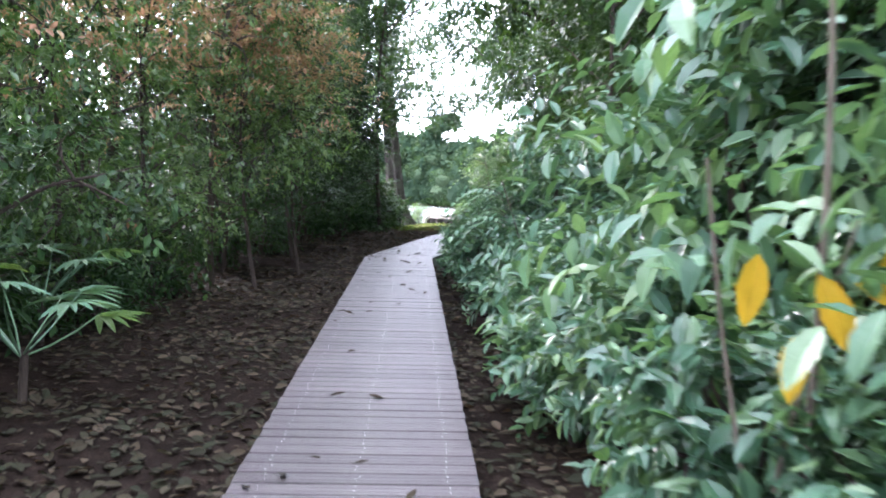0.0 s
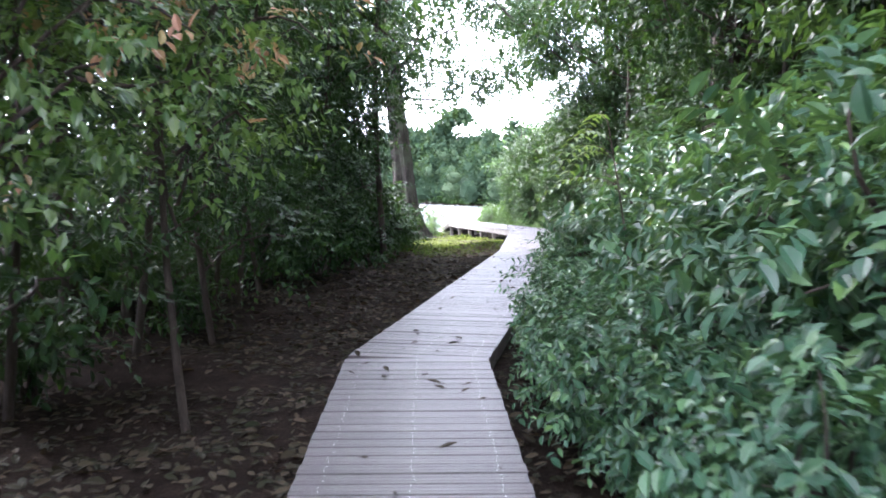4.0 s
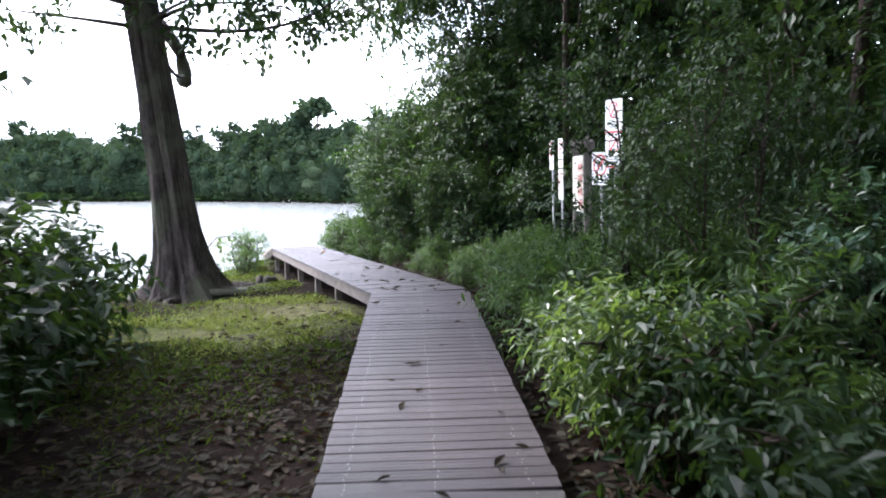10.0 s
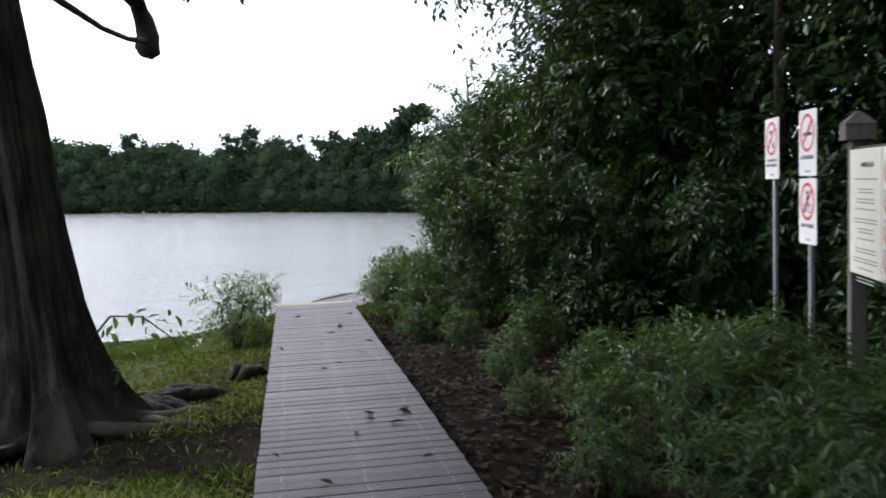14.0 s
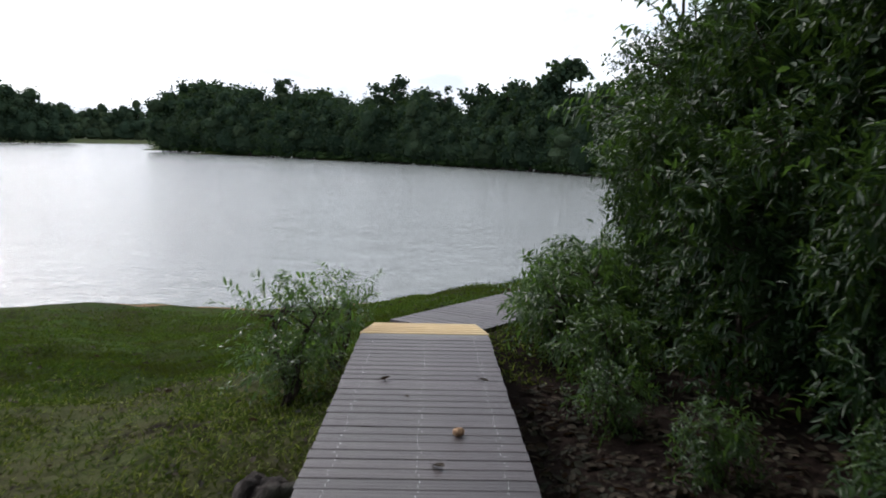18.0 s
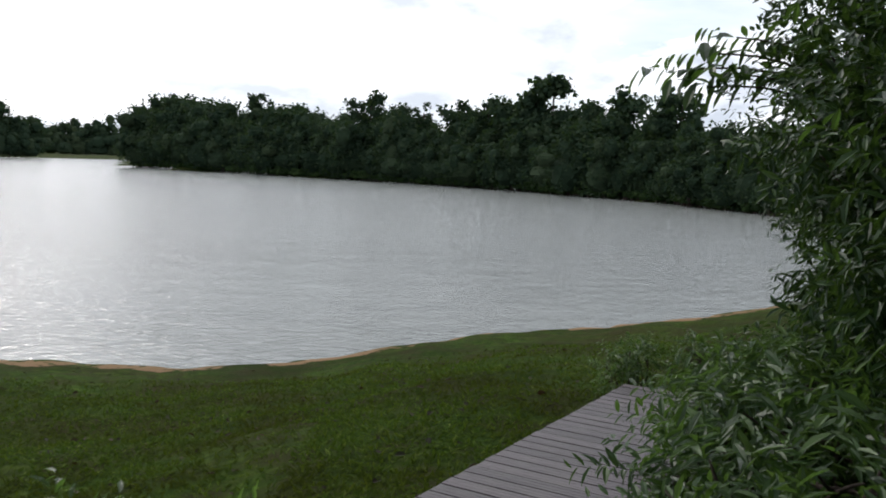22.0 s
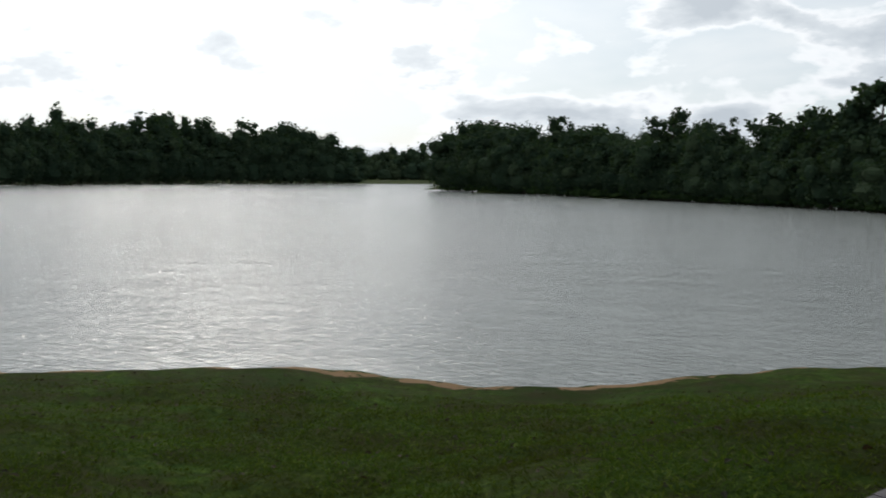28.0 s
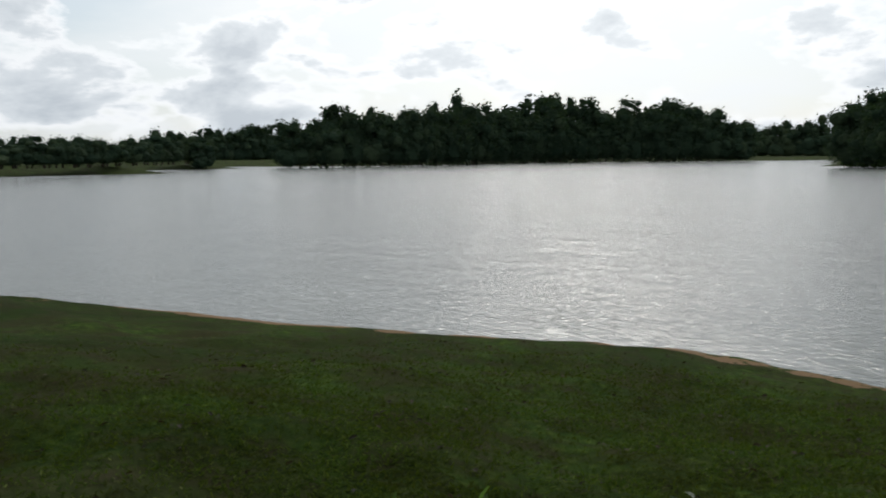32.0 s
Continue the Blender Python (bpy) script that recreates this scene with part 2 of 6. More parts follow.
def ground_material():
    m, t, out = material("ground")
    pos = t.add("TexCoord").outputs["Object"]
    mask = t.add("Attribute", attribute_name="cover")
    grass_part = t.add("SeparateColor")
    t.join(mask.outputs["Color"], grass_part.inputs[0])
    fine, mid, big = t.noise(pos, 55, 4, 0.7), t.noise(pos, 6, 5), t.noise(pos, 0.5, 3)
    grass = t.ramp(t.math("ADD", t.math("MULTIPLY", fine, 0.5), t.math("MULTIPLY", mid, 0.5)),
                   [(0.3, (0.008, 0.016, 0.003)), (0.5, (0.024, 0.050, 0.006)), (0.66, (0.075, 0.110, 0.016))])
    grass = t.mix(t.ramp(big, [(0.42, (0, 0, 0)), (0.7, (0.8, 0.8, 0.8))]), grass, (0.026, 0.022, 0.007))
    grass = t.mix(t.ramp(t.noise(pos, 0.22, 4), [(0.40, (0, 0, 0)), (0.62, (0.6, 0.6, 0.6))]), grass, (0.010, 0.019, 0.003))
    grass = t.mix(t.ramp(t.noise(pos, 1.7, 6, 0.65), [(0.44, (0, 0, 0)), (0.64, (0.75, 0.75, 0.75))]), grass, (0.028, 0.024, 0.011))
    soil = t.ramp(t.math("ADD", t.math("MULTIPLY", fine, 0.55), t.math("MULTIPLY", mid, 0.45)),
                  [(0.3, (0.006, 0.0045, 0.004)), (0.52, (0.017, 0.012, 0.010)), (0.72, (0.046, 0.032, 0.025))])
    # third channel: paler tone, partly sunlight painted into the lawn's colour
    grass = t.mix(t.math("MULTIPLY", grass_part.outputs[2], t.ramp(mid, [(0.22, (0.1, 0.1, 0.1)), (0.58, (1, 1, 1))])), grass, (0.125, 0.12, 0.062))
    ragged = t.math("ADD", grass_part.outputs[0], t.math("MULTIPLY", t.math("SUBTRACT", mid, 0.5), 1.1))
    col = t.mix(t.ramp(ragged, [(0.40, (0, 0, 0)), (0.60, (1, 1, 1))]), soil, grass)
    sandy = t.math("ADD", grass_part.outputs[1], t.math("MULTIPLY", t.math("SUBTRACT", mid, 0.5), 1.2))
    sandy = t.math("ADD", sandy, t.math("MULTIPLY", t.math("SUBTRACT", big, 0.56), 1.9))
    sand = t.ramp(fine, [(0.3, tuple(c * 0.7 for c in SAND)), (0.7, SAND)])
    col = t.mix(t.ramp(sandy, [(0.45, (0, 0, 0)), (0.58, (1, 1, 1))]), col, sand)
    p = t.add("BsdfPrincipled", i_Roughness=0.9)
    p.inputs["Specular IOR Level"].default_value = 0.02
    t.join(col, p.inputs["Base Color"])
    bump(t, t.math("ADD", mid, fine), 0.7, 0.04, p.inputs["Normal"])
    t.join(p.outputs[0], out.inputs[0])
    return m


def water_material():
    m, t, out = material("lake_water")
    pos = t.add("TexCoord").outputs["Object"]
    turned = t.add("Mapping")
    turned.inputs["Rotation"].default_value = (0, 0, radians(24))
    turned.inputs["Scale"].default_value = (0.8, 1.5, 1)
    t.join(pos, turned.inputs["Vector"])
    ripple = t.noise(turned.outputs[0], 2.7, 4, 0.58, 0.9)
    swell = t.noise(t.scaled(pos, (0.6, 1.0, 1)), 0.45, 3, 0.5)
    gust = t.ramp(t.noise(t.scaled(pos, (0.35, 1, 1)), 0.022, 4, 0.6), [(0.35, (0.45, 0.45, 0.45)), (0.65, (1, 1, 1))])
    p = t.add("BsdfPrincipled", i_Roughness=0.18, i_IOR=1.333)
    p.inputs["Base Color"].default_value = (0.180, 0.191, 0.184, 1)
    p.inputs["Specular IOR Level"].default_value = 0.5
    b = t.add("Bump", i_Distance=0.17)
    t.join(t.math("ADD", ripple, t.math("MULTIPLY", swell, 1.6)), b.inputs["Height"])
    t.join(gust, b.inputs["Strength"])
    t.join(b.outputs[0], p.inputs["Normal"])
    t.join(p.outputs[0], out.inputs[0])
    return m


# ---- helpers for meshes ----
def mesh_of(name, verts, faces, mat, smooth=False):
    me = bpy.data.meshes.new(name)
    verts = np.asarray(verts, dtype=np.float32)
    faces = np.asarray(faces, dtype=np.int32)
    n, k = faces.shape
    me.vertices.add(len(verts))
    me.vertices.foreach_set("co", verts.ravel())
    me.loops.add(n * k)
    me.loops.foreach_set("vertex_index", faces.ravel())
    me.polygons.add(n)
    me.polygons.foreach_set("loop_start", np.arange(0, n * k, k, dtype=np.int32))
    me.polygons.foreach_set("loop_total", np.full(n, k, dtype=np.int32))
    me.polygons.foreach_set("use_smooth", np.full(n, smooth))
    me.materials.append(mat)
    me.update(calc_edges=True)
    return me


def under(name, me, parent, label=""):
    ob = new(name, me)
    ob.parent = parent
    return tagged(ob, label)


def part(name, bm, mat, parent, label="", smooth=False):
    me = bpy.data.meshes.new(name)
    if smooth:
        for fc in bm.faces:
            fc.smooth = True
    bm.to_mesh(me)
    bm.free()
    me.materials.append(mat)
    return under(name, me, parent, label)


def box_mesh(size, bevel=0.004, centre=(0, 0, 0)):
    bm = bmesh.new()
    bmesh.ops.create_cube(bm, size=1, matrix=Matrix.Translation(centre) @ Matrix.Diagonal((*size, 1)))
    if bevel:
        bmesh.ops.bevel(bm, geom=bm.edges[:], offset=bevel, segments=1, affect="EDGES")
    return bm


def data_of(name, bm, mat):
    me = bpy.data.meshes.new(name)
    bm.to_mesh(me)
    bm.free()
    me.materials.append(mat)
    return me


def tube(paths, sides=6):
    """Tapered tubes: paths are lists of (point, radius)."""
    vs, fs = [], []
    for path in paths:
        pts = np.array([p for p, _ in path], float)
        rad = np.array([r for _, r in path], float)
        along = np.gradient(pts, axis=0)
        along /= np.linalg.norm(along, axis=1)[:, None] + 1e-9
        ref = np.where(np.abs(along[:, 2:3]) > 0.8, np.array([[1.0, 0, 0]]), np.array([[0, 0, 1.0]]))
        u = np.cross(along, ref)
        u /= np.linalg.norm(u, axis=1)[:, None] + 1e-9
        v = np.cross(along, u)
        a = np.linspace(0, 2 * np.pi, sides, endpoint=False)
        ring = pts[:, None] + rad[:, None, None] * (np.cos(a)[None, :, None] * u[:, None] + np.sin(a)[None, :, None] * v[:, None])
        o = len(vs)
        vs.extend(ring.reshape(-1, 3))
        for i in range(len(path) - 1):
            for j in range(sides):
                k = (j + 1) % sides
                fs.append((o + i * sides + j, o + i * sides + k, o + (i + 1) * sides + k, o + (i + 1) * sides + j))
    return np.array(vs), np.array(fs)


def unit(v):
    return v / (np.linalg.norm(v, axis=-1, keepdims=True) + 1e-9)


def blades(p, d, n, length, width, fold=0.22, droop=0.15):
    """Folded ovate leaves at p along d with the upper side n."""
    d = unit(d)
    s = unit(np.cross(d, n))
    n = np.cross(s, d)
    l, wd = length[:, None], width[:, None]
    mid = p + 0.52 * l * d - 0.27 * droop * l * n
    cols = [p, mid, p + l * d - droop * l * n]
    for sign in (1, -1):
        for t, half in ((0.17, 0.33), (0.48, 0.5), (0.80, 0.29)):
            cols.append(p + t * l * d + sign * half * wd * s + (2 * fold * half * wd - t * t * droop * l) * n)
    verts = np.stack(cols, 1).reshape(-1, 3)
    o = np.arange(len(p))[:, None] * 9
    quad = np.array([[0, 1, 4, 3], [1, 2, 5, 4], [0, 6, 7, 1], [1, 7, 8, 2]])
    return verts, (o[:, None] + quad[None]).reshape(-1, 4)


def kites(p, d, n, length, width, fold=0.2, droop=0.15):
    """Plainer leaves, one kite each, for what stays a few metres off."""
    d = unit(d)
    s = unit(np.cross(d, n))
    n = np.cross(s, d)
    l, wd = length[:, None], width[:, None]
    mid = p + 0.45 * l * d
    v = np.stack([p, mid + wd * 0.55 * s, p + l * d - droop * l * n, mid - wd * 0.55 * s], 1).reshape(-1, 3)
    return v, np.arange(len(p) * 4).reshape(-1, 4)


def twigs(rng, base, out, length, per, leaf, slim, hang=0.35, make=blades):
    """Leaves set alternately along twigs from base towards out."""
    n = len(base)
    out = unit(out)
    t = np.linspace(0.15, 1.0, per)[None, :, None]
    sag = np.array([0, 0, -1.0])
    p = base[:, None] + out[:, None] * (length[:, None, None] * t) + sag * (length[:, None, None] * 0.25 * t ** 2)
    side = unit(np.cross(out, rng.normal(size=(n, 3))))
    flip = np.where(np.arange(per) % 2, 1.0, -1.0)[None, :, None]
    d = 0.55 * out[:, None] + flip * side[:, None] * 0.85 + sag * hang + rng.normal(size=(n, per, 3)) * 0.22
    up = np.array([0, 0, 1.0]) + 0.35 * out[:, None] + rng.normal(size=(n, per, 3)) * 0.35
    size = leaf * rng.uniform(0.6, 1.25, (n, per))
    return make(p.reshape(-1, 3), d.reshape(-1, 3), up.reshape(-1, 3), size.ravel(), (size * slim).ravel())


def lobes_sample(rng, lobes, n, shell=0.55):
    """Points in a set of ellipsoids (centre, radii), mostly towards their skin; with the way outwards."""
    vol = np.array([r[0] * r[1] * r[2] for _, r in lobes]) ** 0.8
    pick = rng.choice(len(lobes), n, p=vol / vol.sum())
    c = np.array([l[0] for l in lobes])[pick]
    r = np.array([l[1] for l in lobes])[pick]
    way = unit(rng.normal(size=(n, 3)))
    q = rng.uniform(shell, 1.0, (n, 1)) ** 0.7
    q *= 0.86 + 0.28 * np.sin(way[:, :1] * 5 + pick[:, None]) * np.sin(way[:, 1:2] * 6 + 1.3 * pick[:, None])
    return c + way * r * q, way


def join(parts):
    vs, fs, o = [], [], 0
    for v, f in parts:
        vs.append(v)
        fs.append(f + o)
        o += len(v)
    return np.concatenate(vs), np.concatenate(fs)


def limb(rng, a, b, r0, r1, bend=0.12, steps=5):
    a, b = np.array(a, float), np.array(b, float)
    off = rng.normal(size=3) * np.linalg.norm(b - a) * bend
    return [(a + (b - a) * t + off * math.sin(math.pi * t), r0 + (r1 - r0) * t) for t in np.linspace(0, 1, steps)]


def plant(name, label, category, seed, lobes, stems, leaf, slim, per, count, mat, bark, twig=0.3, hang=0.35, shell=0.5, group="", tips=None, out_up=0.3, make=blades):
    """A plant standing at its own origin: stems and a crown of leafy twigs."""
    rng = np.random.default_rng(seed)
    root = tagged(new(name), label, category, group)
    root.empty_display_size = 0.1
    base, way = lobes_sample(rng, lobes, count, shell)
    paths = [limb(rng, a, b, r0, r1, 0.03 if r0 > 0.03 else 0.1, 7) for a, b, r0, r1 in stems]
    ends = np.array([b for _, b, _, _ in stems])
    for i in range(0, count, max(1, count // 26)):
        e = ends[np.argmin(((ends - base[i]) ** 2).sum(1))]
        paths.append(limb(rng, e, base[i], 0.012, 0.004, 0.1, 4))
    under("stem", mesh_of("stem", *tube(paths, 6), bark, True), root)
    ln = twig * rng.uniform(0.6, 1.3, count)
    leaves = twigs(rng, base, way + np.array([0, 0, out_up]) + rng.normal(size=(count, 3)) * 0.3, ln, per, leaf, slim, hang, make)
    under("foliage", mesh_of("foliage", *leaves, mat), root)
    if tips:
        m2, n2, z2 = tips
        b2, w2 = lobes_sample(rng, lobes, n2 * 3, 0.92)
        keep = np.argsort(-b2[:, 2] + rng.normal(size=len(b2)) * z2)[:n2]
        under("young_foliage", mesh_of("young_foliage", *twigs(rng, b2[keep], w2[keep] + np.array([0, 0, 0.5]), np.full(n2, twig), per, leaf, slim, 0.2), m2), root, "young reddish leaves")
    return root


# ---- plan of the walk ----
DECK_W = 1.08
K_START, K_FIRST, K_MIDDLE, K_SECOND, K_END = Vector((-7.38, -45.0)), Vector((-4.775, -25.10)), Vector((-1.617, -16.22)), Vector((-0.057, -10.55)), Vector((0.0, 0.0))
LEGS = ((K_START, K_FIRST), (K_FIRST, K_MIDDLE), (K_MIDDLE, K_SECOND), (K_SECOND, K_END))
DECK_Y, DECK_Z = [-45, -25.10, -16.22, -10.55, 0], [-0.10, 0.159, 0.224, 0.288, 0.0]
LOW_A, LOW_B = Vector((0.06, 1.93)), Vector((2.42, 5.50))
LOW_ZA, LOW_ZB = -0.345, -0.46
LAKE = -3.2


def side_of(x, y):
    """Distance to the right of the deck's line (negative: left) and the way along it, from the nearest stretch."""
    best = None
    run = 0.0
    for a, b in LEGS:
        d = b - a
        t = max(0.0, min(1.0, ((x - a.x) * d.x + (y - a.y) * d.y) / d.length_squared))
        q = a + d * t
        r = math.hypot(x - q.x, y - q.y)
        if best is None or r < best[0]:
            cross = d.x * (y - a.y) - d.y * (x - a.x)
            best = (r, -math.copysign(r, cross), run + t * d.length)
        run += d.length
    return best[1], best[2]


SHORE_X = [-400, -120, -60, -30, -26, -20, -15, -11, -9, -6.5, -4.6, -2, 0.4, 2, 4.5, 9, 18, 40, 90]
SHORE_Y = [-60, -22, 0, 9.8, 11.5, 13.0, 14.9, 16.8, 17.5, 17.3, 17.0, 18.0, 20.0, 21.4, 22.2, 24.5, 31, 46, 70]
RISE_S = [-60, -8, -0.15, 0.0, 0.9, 1.7, 5, 9, 12.5, 17, 20, 28, 34, 60, 400]
RISE_Z = [-7, -4.2, -3.24, -3.19, -3.08, -2.90, -2.45, -1.95, -1.35, -0.9, -0.62, -0.40, -0.16, -0.1, 3]
BROW_S = [-60, -8, -0.15, 0.0, 0.9, 1.7, 5, 8, 11, 13, 15, 17, 20, 28, 34, 60, 400]
BROW_Z = [-7, -4.2, -3.24, -3.19, -3.08, -2.90, -2.32, -1.80, -1.28, -0.98, -0.73, -0.54, -0.46, -0.40, -0.16, -0.1, 3]
FAR_LAND = []  # filled below: (bearing from, bearing to, distance at from, distance at to), degrees to the left of +y


def far_front(bearing):
    """Distance of the far shore in a direction, or None where the water goes on."""
    for b0, b1, d0, d1 in FAR_LAND:
        if b0 <= bearing <= b1:
            return d0 + (d1 - d0) * (bearing - b0) / (b1 - b0)
    return None


FAR_LAND += [(-40, -24, 75, 95), (-24, -10.2, 95, 138), (-10.2, -1.4, 138, 172), (-1.4, 9.3, 172, 226), (9.3, 17.6, 226, 302),
             (17.6, 23.1, 800, 800), (23.1, 34.6, 540, 480), (34.6, 44.3, 480, 370), (44.3, 53.2, 370, 340), (53.2, 58.0, 700, 620), (58.0, 64.6, 330, 225), (64.6, 85, 225, 150)]


def low_deck(x, y):
    """The way along the lower deck, 0 to 1, and the distance from its middle."""
    d = LOW_B - LOW_A
    t = max(0.0, min(1.0, ((x - LOW_A.x) * d.x + (y - LOW_A.y) * d.y) / d.length_squared))
    q = LOW_A + d * t
    return t, math.hypot(x - q.x, y - q.y)


def ground_z(x, y):
    s = float(np.interp(x, SHORE_X, SHORE_Y)) - y
    z = float(np.interp(s, RISE_S, RISE_Z))
    if s > -1:
        brow = max(0.0, min(1.0, (x + 3.5) / 3.5))
        brow = brow * brow * (3 - 2 * brow)
        z = z * (1 - brow) + float(np.interp(s, BROW_S, BROW_Z)) * brow
        z += float(np.interp(y, DECK_Y, DECK_Z)) * max(0.0, min(1.0, s / 12))
        z += (0.16 * noise.noise((x * 0.23, y * 0.23, 3)) + 0.15 * noise.noise((x * 0.6, y * 0.6, 4))) * min(1, max(0, s / 5)) + 0.07 * noise.noise((x * 1.1, y * 1.1, 5))
        if s > 12:
            off, _ = side_of(x, y)
            k = max(0.0, 1 - abs(off) / 1.1)
            top = float(np.interp(y, DECK_Y, DECK_Z))
            z = z * (1 - k) + min(z, top - 0.14 - 0.25 * max(0, 1 - abs(y + 5) / 9)) * k
        t, off = low_deck(x, y)
        if off < 0.75 and s < 21:
            z = min(z, LOW_ZA + (LOW_ZB - LOW_ZA) * t - 0.085)
    else:
        d = math.hypot(x, y)
        if d > 60:
            front = far_front(math.degrees(math.atan2(-x, y)))
            if front is not None and d > front:
                z = LAKE + min(2.5, 0.12 * (d - front)) + 0.0
    return z


def spaced(a, b, step, out, grow=1.28):
    core = list(np.arange(a, b + step / 2, step))
    lo, hi, g = [a], [b], step
    while lo[-1] > -out:
        g *= grow
        lo.append(lo[-1] - g)
        hi.append(hi[-1] + g)
    return lo[:0:-1] + core + hi[1:]


def build_ground():
    xs, ys = spaced(-14, 9, 0.22, 3800), spaced(-45, 24, 0.24, 3800)
    verts, cover = [], []
    for y in ys:
        for x in xs:
            z = ground_z(x, y)
            verts.append((x, y, z))
            s = float(np.interp(x, SHORE_X, SHORE_Y)) - y
            off, run = side_of(x, y)
            lawn = 1.0
            if s > 0:
                # bare earth and litter in the wood, grass towards the water; the lawn reaches in at the deck's second bend
                wood = min(1, max(0, (s - 17.5) / 6))
                if off < -0.5:
                    if y > -11.5 + 2.2 * noise.noise((x * 0.35, 2, 7)):
                        wood = 0.46 + 0.55 * noise.noise((x * 0.55, y * 0.55, 1)) - 0.35 * max(0.0, 1 - math.hypot((x + 1.9) / 2.2, (y + 9.3) / 2.6)) - 0.5 * max(0, min(1, (y + 1) / 5))
                        wood += 0.5 * max(0.0, min(1, (-10.2 - y) / 1.2))
                else:
                    wood = 1.0 if s > 11 and x < 9 and off < 4 and y < 2 else wood
                lawn = 1 - wood
                root = max(0.0, 1 - math.hypot(x + 2.45, y + 4.5) / 2.2)
                lawn -= 0.35 * root + (0.45 * max(0.0, 1 - abs(y + 5.6) / 2.2) if off < -0.5 and x > -6 else 0)
            sand = max(0, 1.2 - abs(s - 0.35) / 0.85) * max(0, 0.72 + 0.75 * noise.noise((x * 0.45, y * 0.3, 9)) + 0.45 * noise.noise((x * 1.6, y * 1.6, 2))) if -1 < s < 1.5 else (1.0 if s <= -1 else 0.0)
            if math.hypot(x, y) > 60 and s < -1:
                sand, lawn = 0.0, 1.0
            # pale ellipse left of the deck: a patch of sun put into the colour
            sunned = max(0.0, min(1.0, 1.7 - 1.7 * math.hypot((x + 1.6) / 1.9, (y + 9.2) / 2.3)))
            if -6 + 2 * noise.noise((x * 0.5, y * 0.5, 6)) < y < 2.5 and -7 < x and off < -0.5:
                sunned = max(sunned, 0.42 * min(1, (2.5 - y) / 2, (x + 7) / 2))
            cover.append((max(0, min(1, lawn + 0.5 * sunned)), sand, sunned, 1))
    nx = len(xs)
    i = np.arange((len(ys) - 1) * nx).reshape(len(ys) - 1, nx)[:, :-1].ravel()
    faces = np.stack([i, i + 1, i + nx + 1, i + nx], 1)
    me = mesh_of("ground", verts, faces, ground_material(), True)
    layer = me.color_attributes.new("cover", "FLOAT_COLOR", "POINT")
    layer.data.foreach_set("color", np.array(cover, dtype=np.float32).ravel())
    tagged(new("ground", me), "grassy bank and leaf-littered forest floor sloping to a lake", "ground", kind="structure")


build_ground()
lake = new("water", mesh_of("water", [(-3800, -400, LAKE), (3800, -400, LAKE), (3800, 3800, LAKE), (-3800, 3800, LAKE)], [(0, 1, 2, 3)], water_material()))
tagged(lake, "grey rippled reservoir water reflecting a bright sky", "water", kind="structure")


# ---- boardwalk ----
def plank_data(width, length):
    """One board across the deck, its edges eased, two shallow grooves along it."""
    bm = bmesh.new()
    prof = [(-0.5, 0.0), (-0.47, 0.5), (-0.20, 0.5), (-0.18, 0.40), (-0.16, 0.5), (0.16, 0.5), (0.18, 0.40), (0.20, 0.5), (0.47, 0.5), (0.5, 0.0), (0.5, -0.5), (-0.5, -0.5)]
    rings = [[bm.verts.new((sx * length / 2, p * width, (q - 0.5) * 0.028)) for p, q in prof] for sx in (-1, 1)]
    n = len(prof)
    for j in range(n):
        bm.faces.new((rings[0][j], rings[0][(j + 1) % n], rings[1][(j + 1) % n], rings[1][j]))
    bm.faces.new(rings[0][::-1])
    bm.faces.new(rings[1])
    return data_of("plank", bm, PLANK)


PITCH = 0.13
PLANKS = [plank_data(0.1205, DECK_W + e) for e in (0.0, 0.005, -0.005, 0.008)]


